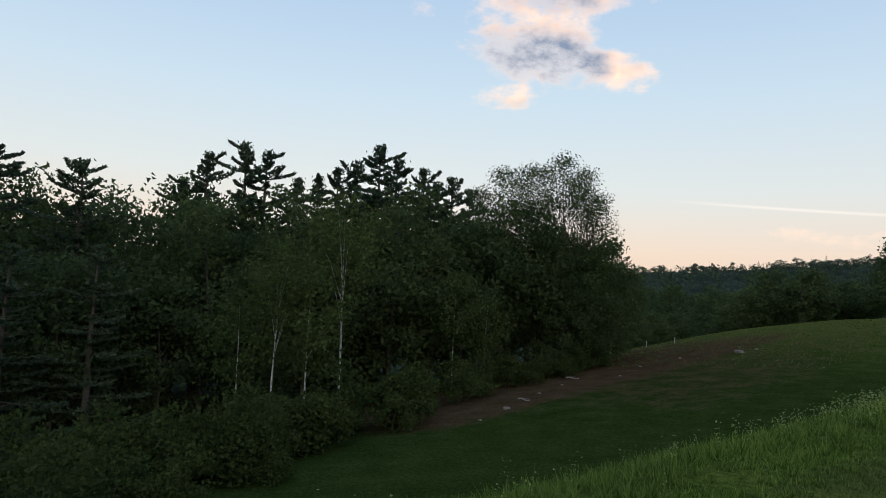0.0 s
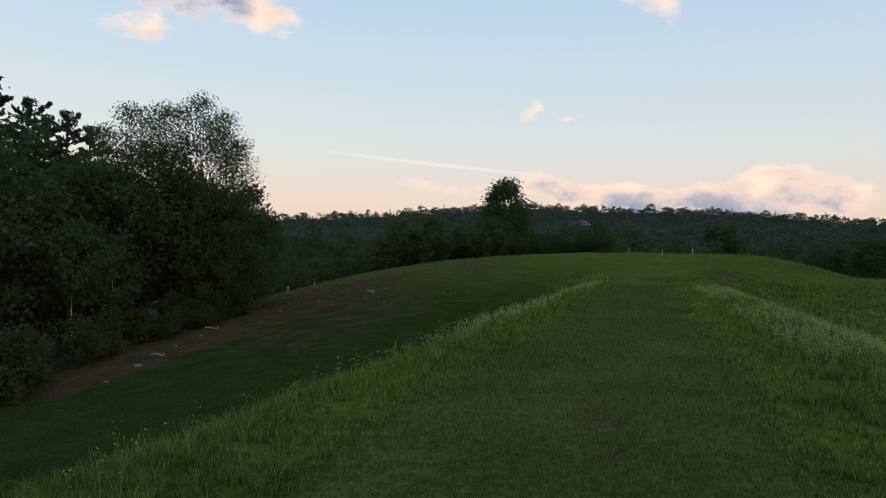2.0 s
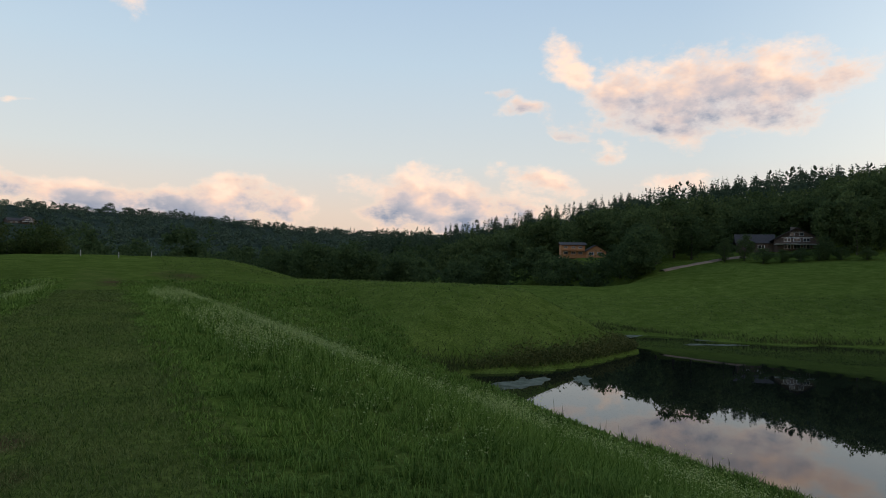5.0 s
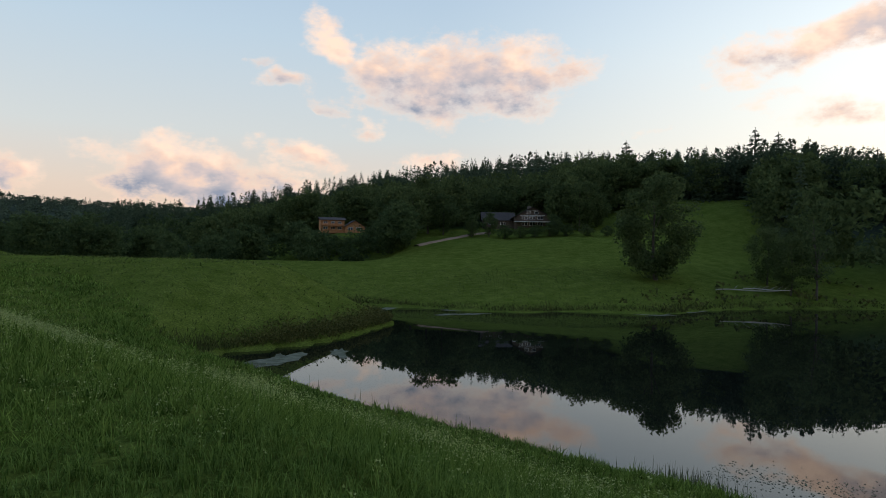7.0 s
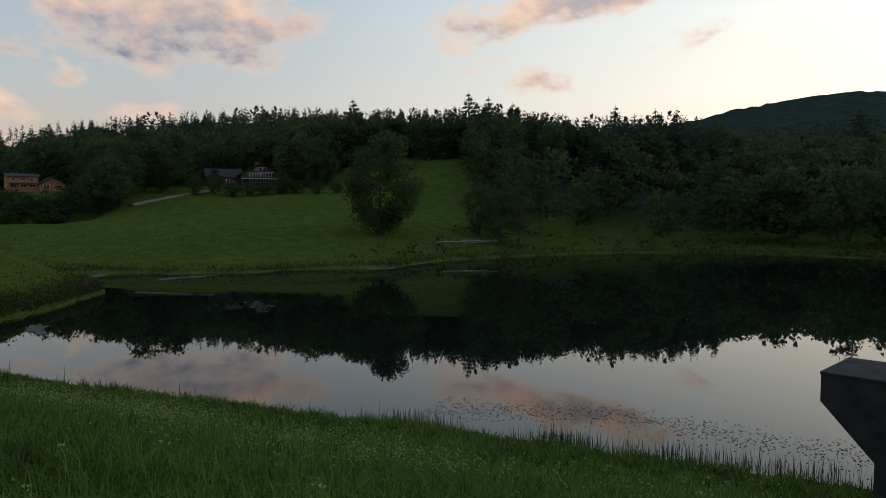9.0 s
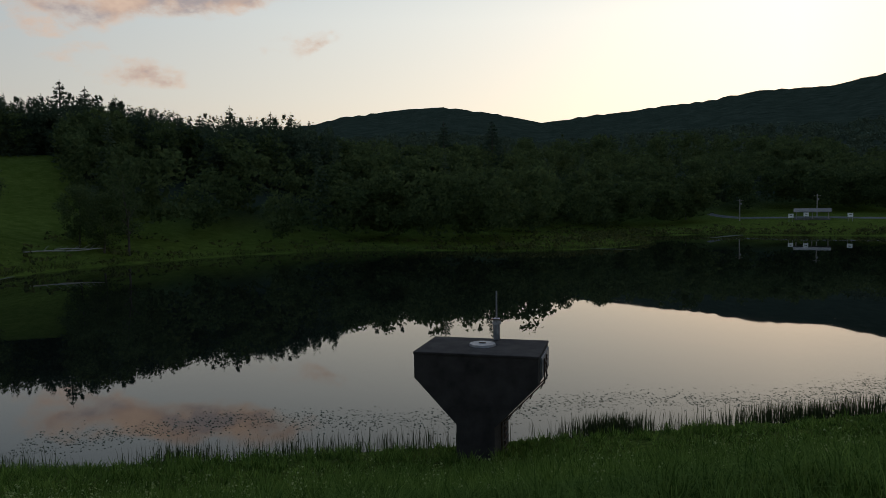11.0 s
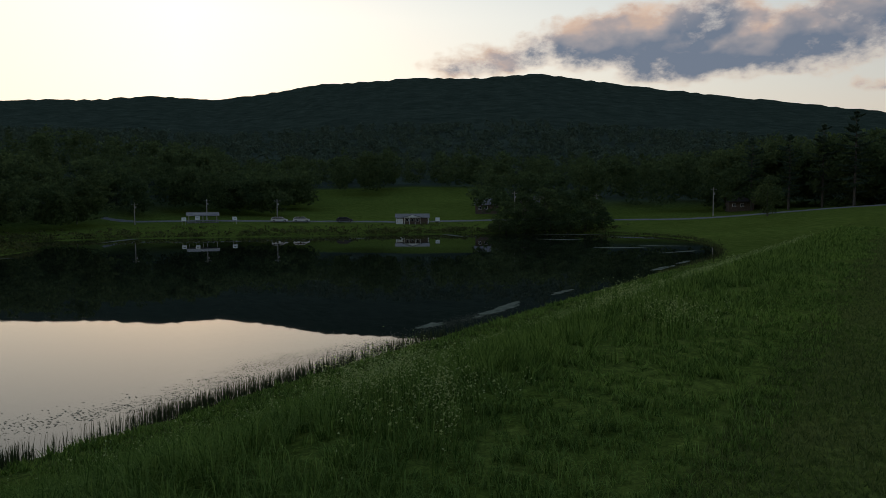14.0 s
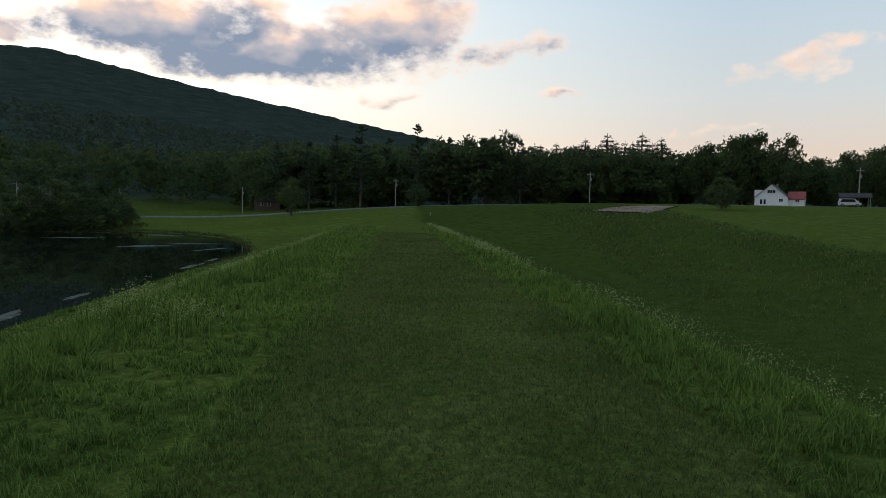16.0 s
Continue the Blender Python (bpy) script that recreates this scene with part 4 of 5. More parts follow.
rng = np.random.default_rng(31)
broad_k, dark_k = [0, 1, 2, 3], [4, 5, 6, 7, 8]
woods("hillside_woods", "dark mixed woods on the hill behind the pond meadow",
      hill_scatter(rng, 330, 72, 120, 0.6, 0.88, lambda b, r: hill_keep(b, r) and r > 122, 8, 12.5, broad_k), KINDS, M_LEAF)
woods("hillside_conifers", "dark spruces along the top of the hill",
      hill_scatter(rng, 560, 66, 136, 0.86, 1.05, hill_keep, 11, 16, [4, 5, 6, 7, 4, 5, 6, 8])
      + hill_scatter(rng, 260, 66, 136, 0.90, 1.0, hill_keep, 11, 16, [0, 1, 2, 3, 8, 9], 0.75), KINDS, M_NEEDLE)
woods("shore_woods", "dark woods that come down to the far shore",
      scatter(rng, 340, 117, 166, 97, 215, lambda b, r: r > np.interp(b, [117, 122, 135, 150, 158, 166], [101, 97, 105, 99, 150, 178]), 9, 14, broad_k + [8]), KINDS, M_LEAF)
woods("shore_conifers", "pines and spruces among the shore woods",
      scatter(rng, 110, 119, 168, 115, 250, lambda b, r: r > np.interp(b, [119, 135, 150, 158, 168], [115, 120, 125, 175, 205]), 10, 16, dark_k), KINDS, M_NEEDLE)
woods("roadside_woods", "dark woods across the road",
      scatter(rng, 290, 150, 232, 212, 400, lambda b, r: not (179 < b < 195 and r < 290), 13, 20, broad_k + [8])
      + scatter(rng, 70, 164, 182, 205, 285, lambda b, r: b < 179 or r > 240, 11, 16, broad_k), KINDS, M_LEAF)
woods("roadside_woods", "dark line of trees behind the roadside meadow",
      scatter(rng, 230, 214, 268, 216, 262, lambda b, r: True, 17, 26, broad_k + [4, 5]), KINDS, M_LEAF)
woods("valley_woods", "woods in the valley behind the knoll",
      scatter(rng, 260, 12, 80, 160, 420, lambda b, r: not (76 < b and r < 200), 11, 17, broad_k + [8, 4]), KINDS, M_LEAF)
woods("meadow_edge_trees", "row of broad-leaved trees behind the meadow rim",
      scatter(rng, 90, 58, 88.5, 108, 134, lambda b, r: not (80.3 < b < 86.6 and r > 120), 6.0, 8.5, broad_k), KINDS, M_LEAF)
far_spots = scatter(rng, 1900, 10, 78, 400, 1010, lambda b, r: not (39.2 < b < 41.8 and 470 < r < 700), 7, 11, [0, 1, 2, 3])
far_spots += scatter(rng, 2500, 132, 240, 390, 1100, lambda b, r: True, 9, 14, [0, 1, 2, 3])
woods("mountain_forest", "unbroken forest over the hills and the mountain", far_spots, TINY, M_HAZYLEAF)
ridge_spots = []
for k in range(230):
    b = 12 + k * 0.30
    x, y = at(b, np.interp(b, [0, 70, 110], [750, 1000, 2000]) + rng.uniform(-25, 10))
    ridge_spots.append((x, y, rng.uniform(5, 9) if rng.random() < 0.85 else rng.uniform(9, 14), 1.5, int(rng.choice([0, 1, 4, 5, 6, 8]))))
woods("ridge_trees", "treetops along the far ridge", ridge_spots, KINDS, M_NEEDLE)

# ---------------------------------------------------------------- built things


def part(name, bm, material, parent, label=""):
    """One bmesh as one mesh under a thing or a part."""
    me = bpy.data.meshes.new(name)
    bm.to_mesh(me)
    bm.free()
    me.materials.append(material)
    ob = new(name, me)
    ob.parent = parent
    return tagged(ob, label)


def box(x0, x1, y0, y1, z0, z1, bevel=0.0):
    bm = bmesh.new()
    bmesh.ops.create_cube(bm, size=1)
    for v in bm.verts:
        v.co = Vector(((x0 + x1) / 2 + v.co.x * (x1 - x0), (y0 + y1) / 2 + v.co.y * (y1 - y0), (z0 + z1) / 2 + v.co.z * (z1 - z0)))
    if bevel:
        bmesh.ops.bevel(bm, geom=bm.edges[:], offset=bevel, segments=1, affect="EDGES")
    return bm


def rod(x, y, z0, z1, r0, r1=None, sides=8):
    bm = bmesh.new()
    bmesh.ops.create_cone(bm, cap_ends=True, segments=sides, radius1=r0, radius2=r0 if r1 is None else r1, depth=z1 - z0)
    bmesh.ops.translate(bm, verts=bm.verts[:], vec=(x, y, (z0 + z1) / 2))
    return bm


def prism(outline, y0, y1):
    """An outline in x and z, drawn out along y."""
    bm = bmesh.new()
    a = [bm.verts.new((x, y0, z)) for x, z in outline]
    b = [bm.verts.new((x, y1, z)) for x, z in outline]
    bm.faces.new(a)
    bm.faces.new(b[::-1])
    n = len(outline)
    for i in range(n):
        bm.faces.new((a[(i + 1) % n], a[i], b[i], b[(i + 1) % n]))
    bmesh.ops.recalc_face_normals(bm, faces=bm.faces[:])
    return bm


def facing(bearing, r, turn=0.0, up=0.0):
    """Pose of a thing whose front (-y) looks back along the bearing."""
    x, y = at(bearing, r)
    return pose(x, y, ground_z(x, y) + up, 0, 0, -bearing + turn)


def window(parent, x, y, z, w, h, side="front", bars=1):
    """A framed window on the front wall, or on a side wall at x."""
    t = 0.08
    if side == "front":
        f = part("window", box(x - w / 2, x + w / 2, y - t, y + 0.02, z - h / 2, z + h / 2), M_TRIM, parent, "white window frame")
        n = bars + 1
        for k in range(n):
            a = x - w / 2 + 0.08 + k * (w - 0.08) / n
            part("pane", box(a, a + (w - 0.08) / n - 0.08, y - t - 0.012, y - t + 0.01, z - h / 2 + 0.08, z + h / 2 - 0.08), M_GLASS, f, "dark glass")
    else:
        s = 1 if side == "right" else -1
        a, b = sorted((x - 0.02 * s, x + t * s))
        f = part("window", box(a, b, y - w / 2, y + w / 2, z - h / 2, z + h / 2), M_TRIM, parent, "white window frame")
        a, b = sorted((x + (t - 0.01) * s, x + (t + 0.012) * s))
        part("pane", box(a, b, y - w / 2 + 0.08, y + w / 2 - 0.08, z - h / 2 + 0.08, z + h / 2 - 0.08), M_GLASS, f, "dark glass")


def gable_roof(parent, x0, x1, y0, y1, eave, ridge, over, material, label="", along="y"):
    """Two slabs; the ridge runs along y (gable to the front) or along x."""
    if along == "y":
        xm = (x0 + x1) / 2
        k = (ridge - eave) / (xm - x0)
        for s, xe in ((-1, x0 - over), (1, x1 + over)):
            ze = eave - over * k
            part("roof", prism([(xm, ridge), (xe, ze), (xe, ze + 0.16), (xm, ridge + 0.18)], y0 - over, y1 + over), material, parent, label)
    else:
        ym = (y0 + y1) / 2
        k = (ridge - eave) / (ym - y0)
        for s, ye in ((-1, y0 - over), (1, y1 + over)):
            ze = eave - over * k
            bm = prism([(ym, ridge), (ye, ze), (ye, ze + 0.16), (ym, ridge + 0.18)], x0 - over, x1 + over)
            for v in bm.verts:
                v.co = Vector((v.co.y, v.co.x, v.co.z))
            bmesh.ops.recalc_face_normals(bm, faces=bm.faces[:])
            part("roof", bm, material, parent, label)


def gable_body(parent, x0, x1, y0, y1, eave, ridge, material, along="y", label=""):
    if along == "y":
        part("wall", prism([(x0, -1.2), (x1, -1.2), (x1, eave), ((x0 + x1) / 2, ridge), (x0, eave)], y0, y1), material, parent, label)
    else:
        bm = prism([(y0, -1.2), (y1, -1.2), (y1, eave), ((y0 + y1) / 2, ridge), (y0, eave)], x0, x1)
        for v in bm.verts:
            v.co = Vector((v.co.y, v.co.x, v.co.z))
        bmesh.ops.recalc_face_normals(bm, faces=bm.faces[:])
        part("wall", bm, material, parent, label)


def intake_tower():
    """Concrete outlet riser in the pond: wide head on a column, ladder, hatch and gate stem."""
    root = tagged(new("intake_tower"), "dark concrete outlet tower with wide tapered head at the pond edge", "tower")
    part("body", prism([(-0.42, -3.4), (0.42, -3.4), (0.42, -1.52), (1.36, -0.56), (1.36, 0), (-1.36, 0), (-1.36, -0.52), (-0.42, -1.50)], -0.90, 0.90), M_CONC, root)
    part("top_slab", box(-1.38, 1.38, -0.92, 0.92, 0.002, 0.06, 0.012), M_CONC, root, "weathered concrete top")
    ring = bmesh.new()
    bmesh.ops.create_cone(ring, cap_ends=True, segments=28, radius1=0.30, radius2=0.29, depth=0.05)
    bmesh.ops.translate(ring, verts=ring.verts[:], vec=(-0.02, 0.05, 0.085))
    hatch = part("hatch", ring, M_STEEL, root, "round pale metal hatch")
    part("hatch_handle", box(-0.1, 0.06, 0.03, 0.06, 0.112, 0.132), M_IRON, hatch)
    part("gate_housing", box(0.11, 0.25, 0.67, 0.81, 0.06, 0.44, 0.02), M_STEEL, root, "grey gate operator box")
    part("gear_head", rod(0.18, 0.74, 0.44, 0.58, 0.11, 0.08, 10), M_STEEL, root)
    part("gate_stem", rod(0.18, 0.74, 0.58, 1.22, 0.02), M_STEEL, root, "thin upright steel stem")
    crank = rod(0, 0, -0.16, 0.16, 0.016, None, 6)
    bmesh.ops.rotate(crank, verts=crank.verts[:], cent=(0, 0, 0), matrix=Matrix.Rotation(radians(90), 3, "Y"))
    bmesh.ops.translate(crank, verts=crank.verts[:], vec=(0.18, 0.62, 0.56))
    part("hand_crank", crank, M_IRON, root)
    plate = prism([(1.362, -0.05), (1.40, -0.05), (1.40, -0.50), (1.362, -0.50)], -0.55, 0.75)
    part("side_plate", plate, M_STEEL, root, "pale metal plate on the side")
    for yy in (-0.30, 0.10):
        part("ladder_rail", join_bm(box(1.405, 1.435, yy, yy + 0.04, -0.66, -0.1), slanted_bar((1.42, yy + 0.02, -0.62), (0.47, yy + 0.02, -1.60), 0.014), box(0.455, 0.485, yy, yy + 0.03, -3.3, -1.58)), M_IRON, root, "rusty ladder rail")
    for k in range(3):
        part("rung", slanted_bar((1.44, -0.30, -0.2 - 0.18 * k), (1.44, 0.12, -0.2 - 0.18 * k), 0.016), M_IRON, root)
    for k in range(4):
        t = (k + 0.5) / 4
        part("rung", slanted_bar((1.46 - 0.95 * t, -0.30, -0.64 - 0.98 * t), (1.46 - 0.95 * t, 0.12, -0.64 - 0.98 * t), 0.016), M_IRON, root)
    for k in range(8):
        part("rung", slanted_bar((0.52, -0.30, -1.68 - 0.16 * k), (0.52, 0.12, -1.68 - 0.16 * k), 0.016), M_IRON, root)
    x, y = xy_of(-3.3, 15.5)
    ax = Vector((-2.45 * SD - 1.4 * CD, -2.45 * CD + 1.4 * SD))
    root.matrix_basis = pose(x, y, -1.55, 0, 0, math.degrees(math.atan2(ax.y, ax.x)) + 6.0)
    return root


def slanted_bar(a, b, r, sides=6):
    a, b = Vector(a), Vector(b)
    bm = bmesh.new()
    bmesh.ops.create_cone(bm, cap_ends=True, segments=sides, radius1=r, radius2=r, depth=(b - a).length)
    m = Matrix.Translation((a + b) / 2) @ (b - a).to_track_quat("Z", "Y").to_matrix().to_4x4()
    bmesh.ops.transform(bm, matrix=m, verts=bm.verts[:])
    return bm


def join_bm(*bms):
    out = bmesh.new()
    for b in bms:
        me = bpy.data.meshes.new("tmp")
        b.to_mesh(me)
        b.free()
        out.from_mesh(me)
        bpy.data.meshes.remove(me)
    return out


intake_tower()


def white_house():
    root = tagged(new("farmhouse"), "white clapboard house with gable front and red-roofed wing", "house")
    gable_body(root, -6.5, 3.8, 0, 9, 2.7, 7.0, M_WHITE)
    gable_roof(root, -6.5, 3.8, 0, 9, 2.7, 7.0, 0.4, M_PALEROOF, "grey shed-dormered roof")
    gable_body(root, 3.82, 8.6, 1.2, 8, 2.2, 4.6, M_WHITE, "x")
    gable_roof(root, 3.82, 8.6, 1.2, 8, 2.2, 4.6, 0.35, M_REDROOF, "rust-red metal roof", "x")
    for x in (-2.2, -1.35, -0.5):
        window(root, x, -0.02, 4.6, 0.84, 1.2, bars=0)
    for x in (1.7, 6.6):
        window(root, x, -0.02 if x < 2.4 else 1.18, 1.7, 1.3, 1.1)
    for x in (-4.4, -3.3):
        d = part("door", box(x - 0.45, x + 0.45, -0.07, 0.02, -0.1, 2.1), M_TRIM, root, "white framed glazed door")
        part("pane", box(x - 0.33, x + 0.33, -0.085, -0.06, 0.3, 1.95), M_GLASS, d, "dark glass")
    part("deck", box(-6.4, 2.2, -2.6, -0.1, -1.0, -0.12), M_POLE, root, "grey wooden deck")
    part("chimney", box(-0.4, 0.2, 5, 5.6, 5.0, 7.4), M_ROCK, root)
    part("dormer", box(-6.7, -4.0, 0.6, 8.0, 2.6, 5.2, 0.03), M_WHITE, root, "white shed dormer")
    root.matrix_basis = facing(255.8, 182, -6, 0.2) @ Matrix.Scale(0.7, 4)
    return root


white_house()


def cedar_house():
    root = tagged(new("cedar_house"), "orange cedar-boarded house with brown roofs among trees", "house")
    gable_body(root, -6.5, 0.4, 0, 6, 5.4, 6.6, M_CEDAR, "x")
    gable_roof(root, -6.5, 0.4, 0, 6, 5.4, 6.6, 0.5, M_ROOF, "brown shingle roof", "x")
    gable_body(root, 0.42, 6.2, -1.4, 6, 2.2, 5.2, M_CEDAR)
    gable_roof(root, 0.42, 6.2, -1.4, 6, 2.2, 5.2, 0.5, M_ROOF, "brown shingle roof")
    for x in (-5.2, -3.0, -1.0):
        window(root, x, -0.02, 4.1, 1.1, 1.0)
        window(root, x, -0.02, 1.4, 1.3, 1.3)
    for x in (2.0, 4.4):
        window(root, x, -1.42, 1.2, 1.4, 1.4)
    part("balcony", box(-6.4, 0.2, -1.3, -0.02, 2.5, 2.7), M_CEDAR, root, "wooden balcony")
    for x in (-6.3, -3.2, 0.1):
        part("post", box(x - 0.07, x + 0.07, -1.28, -1.14, -1.0, 2.5), M_CEDAR, root)
    root.matrix_basis = facing(83.5, 136, 8, 0.3) @ Matrix.Diagonal((0.66, 0.64, 0.40, 1))


cedar_house()


def chalet(bearing, r, turn, scale, label):
    root = tagged(new("chalet"), label, "house")
    gable_body(root, -1.0, 8.0, 0, 9, 4.2, 8.2, M_BROWN)
    gable_roof(root, -1.0, 8.0, 0, 9, 4.2, 8.2, 0.9, M_ROOF, "dark brown shingle roof")
    gable_body(root, -8.4, -1.02, 2, 9, 3.2, 6.2, M_BROWN, "x")
    gable_roof(root, -8.4, -1.02, 2, 9, 3.2, 6.2, 0.6, M_ROOF, "dark brown shingle roof", "x")
    for x in (1.6, 3.5, 5.4):
        window(root, x, -0.02, 3.9, 1.4, 1.2)
        window(root, x, -0.02, 1.5, 1.4, 1.5)
    for x in (2.6, 4.4):
        window(root, x, -0.02, 5.9, 1.0, 1.1, bars=0)
    for x in (-6.5, -3.5):
        window(root, x, 1.98, 1.6, 1.4, 1.2)
    for z, w in ((4.85, 3.1), (6.7, 1.4)):
        part("beam", box(3.5 - w, 3.5 + w, -0.10, 0.02, z - 0.08, z + 0.08), M_TRIM, root, "white timber band")
    part("deck", box(-1.0, 8.0, -2.2, -0.1, 2.2, 2.4), M_TRIM, root, "pale balcony rail")
    for x in (-0.8, 2.2, 4.9, 7.8):
        part("post", box(x - 0.09, x + 0.09, -2.1, -1.92, -1.2, 2.2), M_BROWN, root)
    part("chimney", box(3.0, 3.9, 6.0, 6.9, 6.5, 9.2), M_ROCK, root)
    root.matrix_basis = facing(bearing, r, turn, 0.2) @ Matrix.Diagonal((scale, scale, scale * 0.62, 1))


chalet(98.0, 136, 6, 0.8, "brown shingled chalet with white windows above the meadow")
chalet(40.4, 695, 20, 1.3, "distant pale house on the wooded ridge")


def porch_building():
    root = tagged(new("bath_house"), "low dark building with white trim and grey roof", "building")
    gable_body(root, -4.3, 4.3, 0, 6, 2.5, 3.9, M_BROWN, "x")
    gable_roof(root, -4.3, 4.3, 0, 6, 2.5, 3.9, 0.4, M_PALEROOF, "blue-grey roof", "x")
    gable_roof(root, -2.2, 2.2, -1.6, 0.6, 2.6, 3.6, 0.3, M_PALEROOF, "blue-grey porch roof")
    part("gable_board", prism([(-2.2, 2.55), (2.2, 2.55), (0, 3.5)], -1.75, -1.65), M_TRIM, root, "white porch gable")
    for x in (-2.1, -0.75, 0.75, 2.1):
        part("porch_post", box(x - 0.06, x + 0.06, -1.6, -1.48, -0.6, 2.6), M_TRIM, root, "white post")
    for x in (-1.4, 0.0, 1.4):
        window(root, x, -0.02, 1.5, 0.8, 1.0, bars=0)
    part("side_door", box(-4.1, -2.5, -0.08, 0.02, -0.1, 2.1), M_TRIM, root, "white panel door")
    for x in (-4.3, 4.3):
        part("corner_board", box(x - 0.12, x + 0.12, -0.1, 0.02, -0.6, 2.5), M_TRIM, root, "white trim board")
    root.matrix_basis = facing(189.8, 183, 0, 0.1) @ Matrix.Diagonal((0.98, 0.8, 0.66, 1))


porch_building()


def pavilion():
    root = tagged(new("picnic_shelter"), "open shelter with pale metal roof on posts", "shelter")
    gable_roof(root, -3.6, 3.6, -2, 2, 2.2, 3.1, 0.4, M_PALEROOF, "pale metal roof", "x")
    for x in (-3.4, 0.0, 3.4):
        for y in (-1.8, 1.8):
            part("post", box(x - 0.09, x + 0.09, y - 0.09, y + 0.09, -0.7, 2.25), M_POLE, root)
    part("floor", box(-3.8, 3.8, -2.2, 2.2, -0.7, -0.02), M_ASPHALT, root, "concrete floor")
    root.matrix_basis = facing(173.1, 188, 0, 0.1) @ Matrix.Diagonal((1, 1, 0.75, 1))


pavilion()


def board_sign(bearing, r):
    root = tagged(new("notice_board"), "small white notice board on two posts by the road", "sign", "boards by the road")
    part("panel", box(-0.55, 0.55, -0.03, 0.03, 1.0, 1.9, 0.01), M_TRIM, root, "white board")
    part("marking", box(-0.25, 0.25, -0.045, -0.032, 1.45, 1.6), M_DARKCAR, root, "dark bars")
    for x in (-0.4, 0.4):
        part("post", box(x - 0.04, x + 0.04, 0.031, 0.10, -0.4, 1.9), M_POLE, root)
    root.matrix_basis = facing(bearing, r)
    return root


sign0 = board_sign(171.7, 180)
for b, r in ((172.7, 183), (175.5, 181), (191.9, 181)):
    copy_thing(sign0, facing(b, r))


def utility_pole(bearing, r, tall):
    root = tagged(new("utility_pole"), "weathered wooden utility pole beside the road", "pole", "poles along the road")
    part("mast", rod(0, 0, -0.8, 9.5, 0.16, 0.11), M_POLE, root)
    arm = part("crossarm", box(-0.9, 0.9, -0.16, -0.05, 8.7, 8.82), M_POLE, root)
    for x in (-0.8, 0.0, 0.8):
        part("insulator", rod(x, -0.1, 8.82, 8.97, 0.05, 0.03, 6), M_STEEL, arm, "grey insulator")
    part("transformer", rod(0.32, 0, 7.0, 7.8, 0.17, None, 10), M_STEEL, root, "grey can")
    root.matrix_basis = facing(bearing, r) @ Matrix.Diagonal((1, 1, tall / 9.5, 1))
    return root


pole0 = utility_pole(242.05, 203, 9.2)
for b, r, h in ((226.1, 198, 8.2), (213.8, 205, 7.8), (204.9, 220, 6.8), (178.8, 190, 6.0), (173.4, 196, 5.6), (261.15, 186, 9.2), (164.3, 188, 6.0), (168.2, 188, 5.5), (198.3, 214, 8.0)):
    copy_thing(pole0, facing(b, r, 30) @ Matrix.Diagonal((1, 1, (h / 9.5) / pole0.scale[2], 1)))


def car(bearing, r, turn, material, label, van=False):
    root = tagged(new("car"), label, "car")
    h = 1.75 if van else 1.42
    side = [(-2.2, 0.35), (2.2, 0.35), (2.25, 0.8), (1.5 if not van else 1.75, 0.95), (0.8 if not van else 0.95, h), (-1.5 if not van else -2.0, h), (-2.2, 0.95)]
    body = prism(side, -0.85, 0.85)
    bmesh.ops.bevel(body, geom=body.edges[:], offset=0.06, segments=2, affect="EDGES")
    part("body", body, material, root)
    glass = [(-1.95, 0.98), (1.2, 0.98), (0.72, h - 0.12), (-1.5, h - 0.12)]
    part("side_window", prism(glass, -0.868, -0.84), M_GLASS, root, "dark glass")
    part("side_window", prism(glass, 0.84, 0.868), M_GLASS, root, "dark glass")
    for x in (-1.4, 1.4):
        for y in (-0.82, 0.82):
            tyre = bmesh.new()
            bmesh.ops.create_cone(tyre, cap_ends=True, segments=16, radius1=0.33, radius2=0.33, depth=0.2)
            bmesh.ops.rotate(tyre, verts=tyre.verts[:], cent=(0, 0, 0), matrix=Matrix.Rotation(radians(90), 3, "X"))
            bmesh.ops.translate(tyre, verts=tyre.verts[:], vec=(x, y, 0.33))
            wheel = part("wheel", tyre, M_RUBBER, root, "black tyre")
            hub = bmesh.new()
            bmesh.ops.create_cone(hub, cap_ends=True, segments=12, radius1=0.18, radius2=0.18, depth=0.22)
            bmesh.ops.rotate(hub, verts=hub.verts[:], cent=(0, 0, 0), matrix=Matrix.Rotation(radians(90), 3, "X"))
            bmesh.ops.translate(hub, verts=hub.verts[:], vec=(x, y, 0.33))
            part("hub", hub, M_STEEL, wheel, "grey wheel hub")
    for y in (-0.6, 0.6):
        part("headlight", box(2.16, 2.25, y - 0.16, y + 0.16, 0.62, 0.76, 0.01), M_TRIM, root, "clear headlight")
    root.matrix_basis = facing(bearing, r, turn, 0.06)
    return root


car(260.6, 178, 5, M_CAR, "silver van parked beside a carport", True)
car(178.95, 187.4, 0, M_CAR, "white car parked beside the road")
car(180.7, 187.6, 0, M_CAR, "pale car parked beside the road")
car(184.2, 187.6, 0, M_DARKCAR, "dark car parked beside the road")


def carport():
    root = tagged(new("carport"), "small open carport with dark pitched roof", "carport")
    gable_roof(root, -3, 3, -2, 2, 2.1, 3.0, 0.3, M_ROOF, "dark shingle roof", "x")
    for x in (-2.9, 2.9):
        for y in (-1.9, 1.9):
            part("post", box(x - 0.08, x + 0.08, y - 0.08, y + 0.08, -0.5, 2.2), M_POLE, root)
    root.matrix_basis = facing(260.9, 184, 5, 0.1)


carport()


